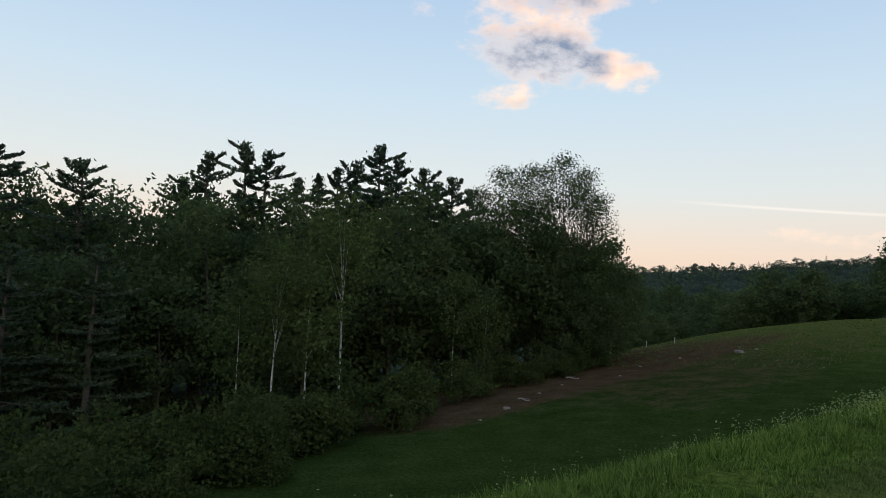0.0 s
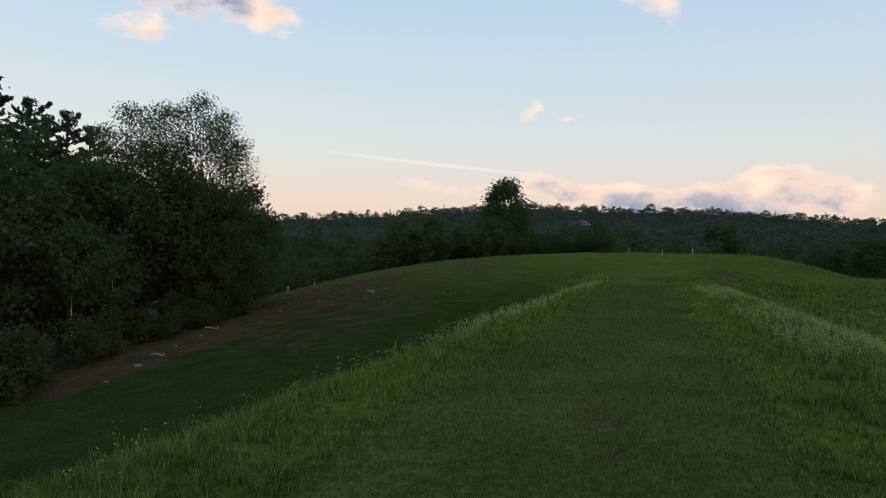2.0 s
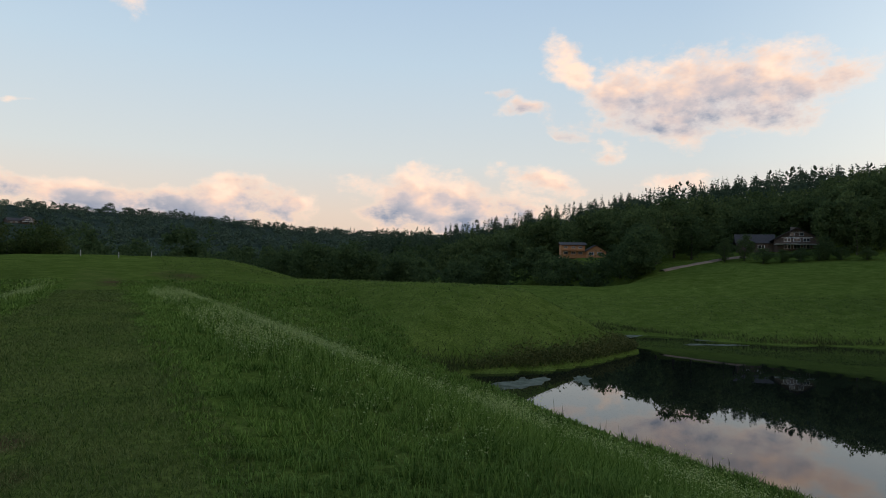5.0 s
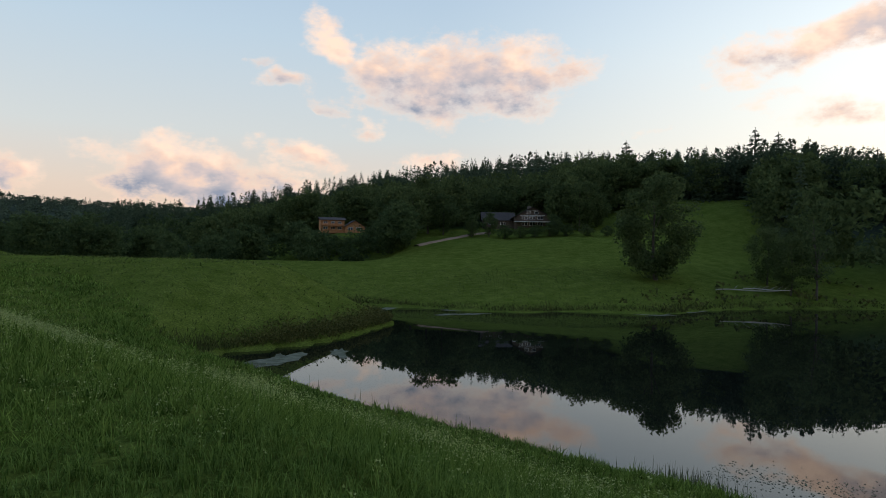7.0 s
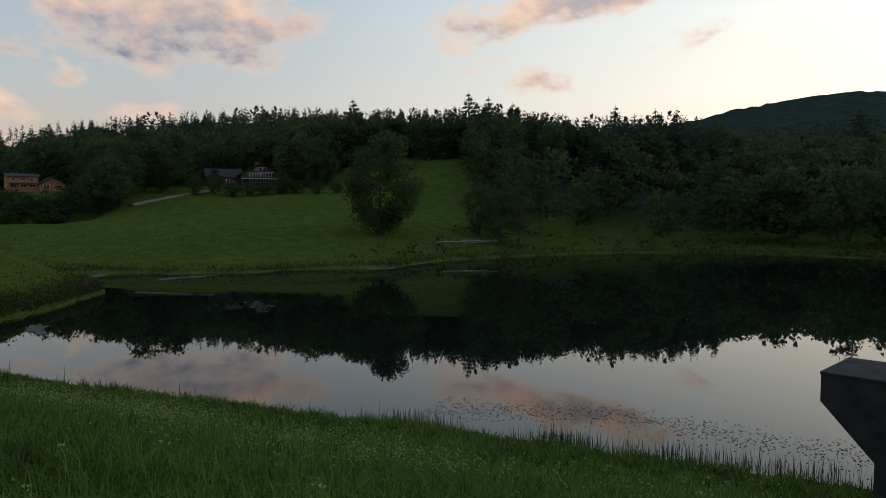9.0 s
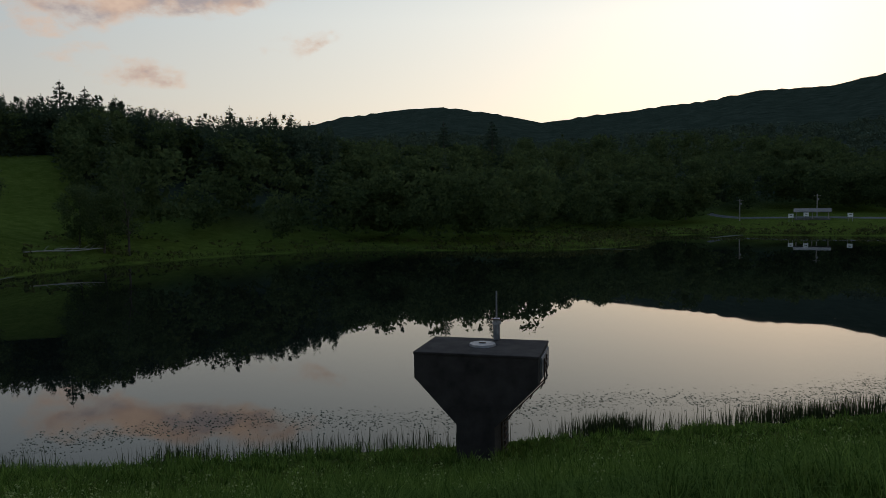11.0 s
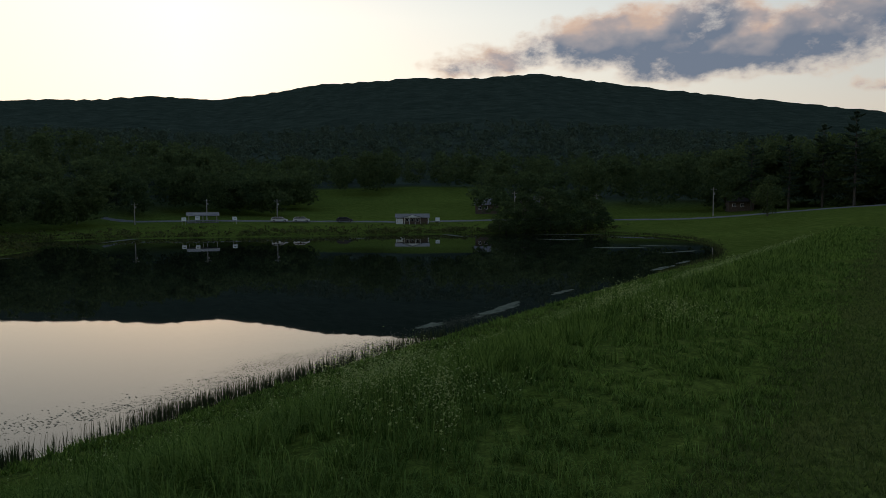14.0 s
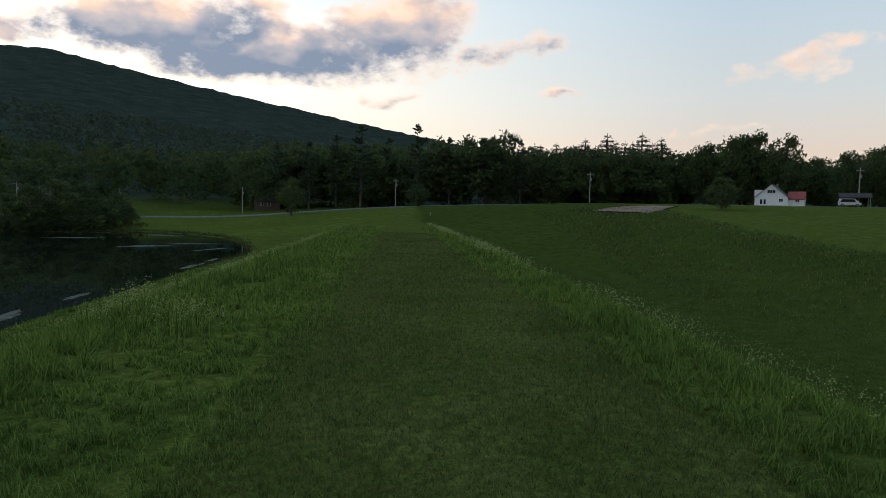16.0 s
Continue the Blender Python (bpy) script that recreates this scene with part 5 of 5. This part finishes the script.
def cabin(bearing, r, turn, up, roof, label):
    root = tagged(new("cabin"), label, "house")
    gable_body(root, -3.5, 3.5, 0, 6, 2.8, 4.6, M_BROWN, "x")
    gable_roof(root, -3.5, 3.5, 0, 6, 2.8, 4.6, 0.5, roof, "metal roof", "x")
    for x in (-2.0, 0.2):
        window(root, x, -0.02, 1.6, 1.0, 1.0)
    part("door", box(1.6, 2.5, -0.06, 0.02, 0, 2.0), M_BROWN, root, "brown door")
    root.matrix_basis = facing(bearing, r, turn, up)


cabin(200.2, 226, 20, 1.2, M_PALEROOF, "small brown house half hidden behind roadside trees")
cabin(195.9, 232, -10, 0.4, M_PALEROOF, "low house with pale metal roof at the wood")
cabin(215.8, 222, 10, 0.2, M_ROOF, "dim brown house under roadside pines")


def ribbon(name, label, line, width, material, lift=0.05, steps=40):
    """A draped strip along points given as bearing and distance."""
    line = np.array(line, float)
    t = np.linspace(0, len(line) - 1, steps)
    b, r = np.interp(t, range(len(line)), line[:, 0]), np.interp(t, range(len(line)), line[:, 1])
    c = np.stack([r * np.sin(np.radians(b)), r * np.cos(np.radians(b))], -1)
    d = np.gradient(c, axis=0)
    n = np.stack([-d[:, 1], d[:, 0]], -1)
    n /= np.linalg.norm(n, axis=1, keepdims=True)
    rows = []
    for k in np.linspace(-0.5, 0.5, 5):
        p = c + n * width * k
        z = height(p[:, 0], p[:, 1]) + lift + 0.1 * (1 - abs(2 * k) ** 2) - 0.3 * (abs(k) > 0.45)
        rows.append(np.stack([p[:, 0], p[:, 1], z], -1))
    v = np.stack(rows, 1).reshape(-1, 3)
    i, j = np.meshgrid(np.arange(steps - 1), np.arange(4), indexing="ij")
    f = np.stack([i * 5 + j, (i + 1) * 5 + j, (i + 1) * 5 + j + 1, i * 5 + j + 1], -1).reshape(-1, 4)
    return tagged(new(name, raw_mesh(name, v, f, material, True)), label, name, kind="structure")


ribbon("road", "pale worn country road past the pond", [(166, 200), (172, 193), (180, 190), (190, 191), (200, 205), (206, 200), (213, 196), (226, 192), (242, 198), (253, 190), (263, 192), (272, 210)], 3.6, M_ASPHALT, 0.15, 140)
ribbon("driveway", "pale gravel drive to the chalet", [(89.6, 112.3), (92, 119), (93.8, 124), (95.6, 127.5)], 1.5, M_GRAVEL, 0.12, 40)
ribbon("gravel_lot", "bare gravel parking lot beside the road", [(244.3, 146), (245.6, 152), (247.0, 154), (248.3, 153)], 17, M_GRAVEL, 0.12, 16)


def stake(bearing, r, tall, thick=0.06):
    root = tagged(new("stake"), "short pale wooden stake in the grass", "stake", "stakes in the meadow")
    part("shaft", rod(0, 0, -0.3, tall, thick, thick * 0.9, 7), M_DEAD, root)
    part("cap", rod(0, 0, tall + 0.003, tall + 0.06, thick * 1.05, thick * 0.6, 7), M_TRIM, root, "white painted cap")
    root.matrix_basis = facing(bearing, r)
    return root


st0 = stake(18.6, 77, 0.6, 0.05)
for b, r in ((46.75, 84), (49.0, 86), (44.2, 86), (16.5, 80), (229.0, 150)):
    copy_thing(st0, facing(b, r, 20))


def stone(bearing, r, size, seed, label="grey stone lying in the grass", material=None):
    bm = bmesh.new()
    bmesh.ops.create_icosphere(bm, subdivisions=2, radius=size)
    g = random.Random(seed)
    o = Vector((g.random() * 9, g.random() * 9, g.random() * 9))
    for v in bm.verts:
        v.co *= 1 + 0.35 * noise.noise(v.co / size * 1.1 + o)
        v.co.z *= 0.55
    me = bpy.data.meshes.new("stone")
    bm.to_mesh(me)
    bm.free()
    me.materials.append(material or M_ROCK)
    ob = tagged(new("stone", me), label, "stone", "stones on the slope")
    x, y = at(bearing, r)
    ob.matrix_basis = pose(x, y, ground_z(x, y) + size * 0.12, 0, 0, g.random() * 360)


for k, (b, r, s) in enumerate(((23.2, 58, 0.38), (5.6, 36, 0.2), (13.7, 58, 0.2), (24.4, 60, 0.16), (8.2, 41, 0.12), (14.5, 47, 0.1), (16, 52, 0.12), (3.5, 33, 0.1), (10, 44, 0.1), (19, 56, 0.13))):
    stone(b, r, s, k)


def fallen_log(bearing, r, length, thick, turn, label, seed, up=0.05):
    rng = np.random.default_rng(seed)
    ts = np.linspace(0, 1, 6)
    path = [(length * (t - 0.5), 0.06 * length * math.sin(4 * t), thick * 0.6 + 0.05 * math.sin(7 * t)) for t in ts]
    parts = [tube(path, [thick * (1 - 0.5 * t) for t in ts], 8)]
    for k in range(5):
        t = 0.3 + 0.14 * k
        p = np.array([length * (t - 0.5), 0.06 * length * math.sin(4 * t), thick])
        q = p + np.array([0.22, rng.normal() * 0.2, 0.16]) * length * 0.5
        parts.append(tube([p, (p + q) / 2 + (0, 0, 0.05), q], [thick * 0.35, thick * 0.25, thick * 0.1], 5))
    v, f = join(parts)
    ob = tagged(new("fallen_log", raw_mesh("fallen_log", v, f, M_DEAD, True)), label, "log")
    ob.matrix_basis = facing(bearing, r, turn, up)


fallen_log(7.0, 38.5, 0.8, 0.035, -35, "pale broken branch lying on bare soil", 1)
fallen_log(10.8, 47, 0.9, 0.035, -15, "pale branch lying at the wood edge", 2)
fallen_log(115.6, 86, 6.5, 0.08, 8, "bleached fallen tree with bare branches on the shore", 3, 0.5)
fallen_log(117.0, 87, 5.0, 0.07, -12, "bleached fallen tree with bare branches on the shore", 4, 0.8)

# ---------------------------------------------------------------- grass, flowers, shore plants


def drop(u, v):
    x, y = u * SD + v * CD, u * CD - v * SD
    return np.stack([x, y, height(x, y)], -1)


def seen_side(p):
    b = np.degrees(np.arctan2(p[:, 0], p[:, 1])) % 360
    return (b < 267) | (b > 318)


def blades(foot, tall, wide, rng, bend=0.45):
    """Bent blades: a quad below, a triangle above, as three triangles each."""
    n = len(foot)
    a = rng.random(n) * 2 * np.pi
    d = np.stack([np.cos(a), np.sin(a), np.zeros(n)], -1)
    s = np.stack([-np.sin(a), np.cos(a), np.zeros(n)], -1)
    up = np.array([0, 0, 1.0])
    h, w = tall[:, None], wide[:, None]
    k = bend * (0.3 + rng.random((n, 1)))
    midp = foot + up * h * 0.6 + d * h * k * 0.35
    tip = foot + up * h * (1 - 0.3 * k) + d * h * k
    v = np.stack([foot - s * w, foot + s * w, midp - s * w * 0.8, midp + s * w * 0.8, tip], 1).reshape(-1, 3)
    i = np.arange(n)[:, None] * 5
    f = np.concatenate([i + [0, 1, 3], i + [0, 3, 2], i + [2, 3, 4]], 0)
    return v, f


def single_blades(foot, tall, wide, rng, bend=0.6):
    """One leaning triangle a blade."""
    n = len(foot)
    a = rng.random(n) * 2 * np.pi
    turn = rng.random(n) * 2 * np.pi
    s = np.stack([-np.sin(turn), np.cos(turn), np.zeros(n)], -1) * wide[:, None]
    k = bend * (0.15 + rng.random(n))
    tip = foot + np.stack([np.cos(a) * k, np.sin(a) * k, 1 - 0.3 * k], -1) * tall[:, None]
    return np.stack([foot - s, foot + s, tip], 1).reshape(-1, 3), np.arange(n * 3).reshape(n, 3)


def field_of(rng, count, r0, r1, keep, power=1.6):
    """Feet of plants, thick near the path and thin far off."""
    out = []
    total = 0
    while total < count:
        m = count * 2
        r = (r0 ** (2 - power) + rng.random(m) * (r1 ** (2 - power) - r0 ** (2 - power))) ** (1 / (2 - power))
        b = rng.random(m) * 2 * np.pi
        x, y = r * np.sin(b), r * np.cos(b)
        p = np.stack([x, y], -1)
        u, v = x * SD + y * CD, x * CD - y * SD
        ok = keep(u, v) & seen_side(p)
        p = p[ok]
        out.append(p)
        total += len(p)
    p = np.concatenate(out)[:count]
    return np.column_stack([p, height(p[:, 0], p[:, 1])])


def patchy(p, scale, seed):
    """A smooth random field over the ground, 0 to 1."""
    x, y = p[:, 0] / scale, p[:, 1] / scale
    return 0.5 + 0.25 * (np.sin(x * 1.7 + seed) * np.cos(y * 1.3 - seed) + np.sin(x * 0.6 - y * 0.9 + 2 * seed) )


rng = np.random.default_rng(41)
tall_ok = lambda u, v: ((v > 0.9) & (v < 16.3)) | ((v < -2.5) & (v > -7.5))
# long grass grows in drooping tufts, tallest along the shoulders
clump = field_of(rng, 30000, 2.6, 62, tall_ok, 1.5)
grass_level = 0.5 * patchy(clump, 1.3, 1.0) + 0.5 * patchy(clump, 0.35, 6.0)
clump_v = np.abs(clump[:, 0] * CD - clump[:, 1] * SD)
clump_h = rng.uniform(0.07, 0.27, len(clump)) * (0.35 + 1.1 * grass_level) * np.where(clump[:, 0] * CD - clump[:, 1] * SD > 0, np.interp(clump_v, [0.9, 2.2, 3.4], [0.35, 0.7, 1.2]), np.interp(clump_v, [2.5, 3.3], [0.4, 1.1]))
per = 16
k_of = np.repeat(np.arange(len(clump)), per)
a = rng.random(len(k_of)) * 2 * np.pi
out = np.stack([np.cos(a), np.sin(a)], -1)
rad = np.hypot(clump[:, 0], clump[:, 1])[k_of]
base_r = rng.random(len(k_of)) * 0.075 * np.maximum(1, rad / 7)
foot = clump[k_of].copy()
foot[:, :2] += out * base_r[:, None]
foot[:, 2] = height(foot[:, 0], foot[:, 1])
near = rad < 6.5
tall = clump_h[k_of] * rng.uniform(0.6, 1.25, len(k_of))
wide = 0.0040 * np.maximum(1, rad / 5.0)
near_v, near_f = blades(foot[near], tall[near], wide[near] * 0.85, rng, 0.95)
v, f = join([(near_v, near_f), single_blades(foot[~near], tall[~near], wide[~near] * 1.25, rng, 0.8)])
tagged(new("tall_grass", raw_mesh("tall_grass", v, f, M_GRASS)), "long soft green grass on the dam shoulders", "grass", kind="stuff")

foot = field_of(rng, 190000, 2.6, 48, lambda u, v: (v > -2.8) & (v < 1.3), 1.45)
rad = np.hypot(foot[:, 0], foot[:, 1])
v, f = single_blades(foot, rng.uniform(0.02, 0.07, len(foot)) * (0.6 + 0.8 * patchy(foot, 0.5, 5.0)), 0.0034 * np.maximum(1, rad / 5.0), rng, 0.9)
tagged(new("mown_grass", raw_mesh("mown_grass", v, f, M_SHORT)), "short mown grass with dry brown bits on the path", "grass", kind="stuff")

# pale rough grass on the far bank of the ditch
foot = drop(rng.uniform(-150, -18, 22000), -rng.uniform(31, 56, 22000))
grass_level = patchy(foot, 3.0, 4.0)
foot = foot[rng.random(len(foot)) < grass_level]
rad = np.hypot(foot[:, 0], foot[:, 1])
v, f = blades(foot, rng.uniform(0.2, 0.5, len(foot)), 0.006 * rad / 10.0, rng, 1.2)
tagged(new("bank_grass", raw_mesh("bank_grass", v, f, M_TUSS)), "rough pale grass on the bank of the ditch", "grass", kind="stuff")

# tufts on the slopes further off
foot = field_of(rng, 80000, 12, 90, lambda u, v: (((v < -14) & (v > -75) & ((u < 2) | (u > 45))) | (v > 4.5)) & (shore_distance(u, v) > 0.4) & ~((u > 5) & (v < -30) & (u < 40)), 1.3)
rad = np.hypot(foot[:, 0], foot[:, 1])
grass_level = patchy(foot, 6, 2.0)
keep = rng.random(len(foot)) < 0.35 + 0.65 * grass_level
foot, rad = foot[keep], rad[keep]
v, f = single_blades(foot, rng.uniform(0.06, 0.20, len(foot)), 0.011 * np.maximum(1, rad / 12.0), rng, 1.2)
tagged(new("tussocks", raw_mesh("tussocks", v, f, M_TUSS)), "rough grass tufts over the meadow slopes", "grass", kind="stuff")


def blossoms(foot, tall, size, rng, heads=5):
    n = len(foot)
    top = foot + np.stack([rng.normal(size=n) * 0.05, rng.normal(size=n) * 0.05, tall], -1)
    far = np.repeat(np.clip(np.hypot(foot[:, 0], foot[:, 1]) / 9, 1, 2.0), heads)[:, None]
    c = np.repeat(top, heads, 0) + rng.normal(size=(n * heads, 3)) * np.array([0.03, 0.03, 0.075]) * (size / 0.012)
    return leaves(c, size * far, rng, 3, 0.4), blades(foot, tall, np.full(n, 0.003) * np.maximum(1, np.hypot(foot[:, 0], foot[:, 1]) / 6), rng, 0.15)


n = 15600
u = np.concatenate([rng.uniform(2, 46, 8600), rng.uniform(-50, 2, 2600), rng.uniform(-70, 60, 4400)])
v = np.concatenate([2.2 + np.abs(rng.normal(3.2, 2.6, size=8600)), 4.6 + np.abs(rng.normal(size=2600)) * 3.0, -3.3 - np.abs(rng.normal(size=4400)) * 0.85])
clump = patchy(np.stack([u, v * 2], -1), 2.2, 3.0)
ok = (rng.random(n) < clump * clump * 1.5) & (v < 15.5)
foot = drop(u[ok], v[ok])
(fv, ff), (sv, sf) = blossoms(foot, rng.uniform(0.18, 0.36, len(foot)), 0.011, rng, 11)
tagged(new("white_wildflowers", raw_mesh("white_wildflowers", fv, ff, M_FLOWER)), "small white wildflowers along the dam edge", "flowers", kind="stuff")
tagged(new("flower_stems", raw_mesh("flower_stems", sv, sf, M_GRASS)), "thin green flower stems", "flowers", kind="stuff")
# bedstraw clumps on the pond slope
cu, cv = np.array([-5.2, -4.7, -4.4, -5.8, 6.0, 12.0, -12.6, -9.2, 9.0]), np.array([4.1, 3.9, 3.0, 4.6, 6.4, 7.2, 4.6, 2.6, 5.6])
u, v = (np.repeat(q, 70) + rng.normal(size=70 * 9) * 0.32 for q in (cu, cv))
foot = drop(u, v)
(fv, ff), (sv, sf) = blossoms(foot, rng.uniform(0.22, 0.46, len(foot)), 0.011, rng, 12)
tagged(new("bedstraw", raw_mesh("bedstraw", fv, ff, M_FLOWER)), "pale foamy flower clumps on the pond slope", "flowers", kind="stuff")
tagged(new("bedstraw_stems", raw_mesh("bedstraw_stems", sv, sf, M_GRASS)), "green stems of pale flowers", "flowers", kind="stuff")

# reeds at the water's edge
u = np.concatenate([rng.normal(-6.9, 0.6, 1100), rng.normal(3.6, 0.5, 300), rng.normal(1.2, 0.7, 260), rng.normal(-12.5, 1.6, 1300), rng.normal(-17, 2.0, 1100), rng.normal(-23, 2.5, 900), rng.uniform(-34, 26, 240), rng.normal(7.6, 0.6, 260), rng.normal(-1.2, 0.9, 220)])
v = 16.75 + rng.normal(size=len(u)) * 0.26 - 0.03 * np.minimum(u, 0)
p = drop(u, v)
p[:, 2] = np.maximum(p[:, 2], WATER - 0.1)
vv, f = blades(p, rng.uniform(0.18, 0.68, len(p)), rng.uniform(0.005, 0.011, len(p)), rng, 0.2)
tagged(new("reeds", raw_mesh("reeds", vv, f, M_REED)), "dark upright reeds along the pond edge", "reeds", kind="stuff")
ring = np.concatenate([SHORE_LINE + (np.roll(SHORE_LINE, -1, 0) - SHORE_LINE) * t for t in np.linspace(0, 0.95, 20)])
ring = np.repeat(ring, 12, 0) + rng.normal(size=(len(ring) * 12, 2)) * 0.8
ok = shore_distance(ring[:, 0], ring[:, 1]) > 0.0
ring = ring[ok & ~((ring[:, 1] < 19) & (ring[:, 0] < 26) & (ring[:, 0] > -60))]
p = drop(ring[:, 0], ring[:, 1])
rad = np.hypot(p[:, 0], p[:, 1])
vv, f = single_blades(p, rng.uniform(0.12, 0.5, len(p)), 0.018 * np.maximum(1, rad / 30), rng, 0.7)
tagged(new("shore_weeds", raw_mesh("shore_weeds", vv, f, M_WEED)), "rough brownish weeds round the pond shore", "weeds", kind="stuff")
# taller weeds below the grassy spur
t = rng.random(2600)
u = np.interp(t, [0, 0.4, 1], [34.2, 35.5, 41.2]) + rng.normal(size=2600) * 0.7 + 0.25
v = np.interp(t, [0, 0.4, 1], [19.5, 27, 37]) + rng.normal(size=2600) * 0.6 + 0.1
p = drop(u, v)
ok = shore_distance(u, v) > 0
p = p[ok]
(lv, lf) = leaves(np.repeat(p, 5, 0) + rng.normal(size=(len(p) * 5, 3)) * 0.16 + np.array([0, 0, 0.22]), 0.075, rng, 3)
tagged(new("spur_weeds", raw_mesh("spur_weeds", lv, lf, M_WEED)), "belt of leafy weeds where the spur meets the pond", "weeds", kind="stuff")

# low brush and marsh plants on the flat land past the pond
u, v = rng.uniform(-165, 35, 26000), rng.uniform(55, 165, 26000)
d = shore_distance(u, v)
ok = (d > 0.1) & (d < 22) & (rng.random(26000) < np.where(u < -20, 0.85, 0.25) * np.exp(-d / 9) * (0.25 + patchy(np.stack([u, v], -1), 5.0, 7.0)))
p = drop(u[ok], v[ok])
tall = rng.uniform(0.15, 0.7, len(p)) * (0.4 + patchy(p, 4.0, 2.5))
(lv, lf) = leaves(np.repeat(p, 7, 0) + rng.normal(size=(len(p) * 7, 3)) * np.array([0.4, 0.4, 0.12]) + np.repeat(tall, 7)[:, None] * np.array([0, 0, 1.0]), 0.24, rng, 3)
tagged(new("marsh_weeds", raw_mesh("marsh_weeds", lv, lf, M_WEED)), "low olive brush and marsh plants behind the pond", "weeds", kind="stuff")

# floating leaves
u = np.concatenate([rng.uniform(-24, 8, 4200), rng.normal(-31, 3, 1300), rng.normal(-20, 3.5, 1500)])
v = np.concatenate([19.4 + rng.normal(size=4200) * 0.55 + 0.5 * np.sin(u[:4200] * 0.6), 19.0 + rng.normal(size=1300) * 0.5, 18.6 + rng.normal(size=1500) * 0.6])
x, y = u * SD + v * CD, u * CD - v * SD
ok = shore_distance(u, v) < -0.2
x, y = x[ok], y[ok]
ang = np.arange(6) * np.pi / 3
size = rng.uniform(0.012, 0.035, len(x))
hexes = np.stack([x[:, None] + size[:, None] * np.cos(ang), y[:, None] + size[:, None] * np.sin(ang) * 0.8, np.full((len(x), 6), WATER + 0.006) + rng.random((len(x), 1)) * 0.004], -1).reshape(-1, 3)
tagged(new("floating_leaves", raw_mesh("floating_leaves", hexes, np.arange(len(x) * 6).reshape(-1, 6), M_PAD)), "scattered small floating pond leaves", "pond weed", kind="stuff")

mt = Nodes("pale_algae_and_ripple")
mt.color(mt.ramp(mt.noise(1.4, 6, 0.7), (0.05, 0.06, 0.035), (0.18, 0.185, 0.14)))
M_ALGAE = mt.set(1.0, 0, 0.0)


def weed_ripple_mat(u, v, length, width, turn, seed):
    """A ragged floating mat of pond weed, or a ripple's dull sheen as a sheet."""
    g = random.Random(seed)
    bm = bmesh.new()
    ring_v = []
    for k in range(40):
        a = 2 * math.pi * k / 40
        q = 1 + 0.75 * noise.noise(Vector((math.cos(a) * 1.7 + seed * 3.1, math.sin(a) * 1.7, 0.5))) + 0.2 * g.uniform(-1, 1)
        px, py = math.cos(a) * length * q, math.sin(a) * width * q
        c, s = math.cos(radians(turn)), math.sin(radians(turn))
        ring_v.append(bm.verts.new((*xy_of(u + px * c - py * s, v + px * s + py * c), WATER + 0.012)))
    low_v = [bm.verts.new((w.co.x, w.co.y, WATER - 0.02)) for w in ring_v]
    top = bm.faces.new(ring_v)
    for k in range(40):
        bm.faces.new((ring_v[k], ring_v[(k + 1) % 40], low_v[(k + 1) % 40], low_v[k]))
    bmesh.ops.recalc_face_normals(bm, faces=bm.faces[:])
    top.normal_update()
    if top.normal.z < 0:
        for fc in bm.faces:
            fc.normal_flip()
    me = bpy.data.meshes.new("weed_ripple_mat")
    bm.to_mesh(me)
    bm.free()
    me.materials.append(M_ALGAE)
    tagged(new("weed_ripple_mat", me), "pale ragged mat of weed or painted water ripple near the shore", "pond weed", "weed mats on the pond")


# the mats at u -98 and -105 stand in for a dull ripple on the water
for k, q in enumerate(((31.2, 20.0, 2.4, 0.8, 60), (30.8, 23.5, 1.6, 0.5, 40), (51.5, 46.2, 3.6, 0.9, 70), (44, 51.0, 5.0, 0.7, 130), (42.5, 46.5, 3.0, 0.8, 110), (31.5, 61, 2.0, 0.8, 150), (30.5, 70.5, 9, 0.7, 92),
                       (-34.2, 19.1, 2.9, 0.5, -6), (-28.2, 19.5, 0.9, 0.35, 3), (-44.3, 19.5, 1.3, 0.3, 0), (-66, 19, 3.0, 0.35, 0), (-75, 19.2, 2.4, 0.35, 0), (-117, 53, 5, 1.0, 80), (-124, 80, 9, 0.8, 130), (-98, 33.5, 3.6, 1.3, 60), (-105, 30.5, 3.0, 0.9, 70), (-37, 92.5, 4.5, 0.6, 40), (-80, 127, 12, 0.9, 140),
                       (-92, 24, 4, 0.5, 20), (-140, 62, 8, 0.8, 70))):
    weed_ripple_mat(*q, k)
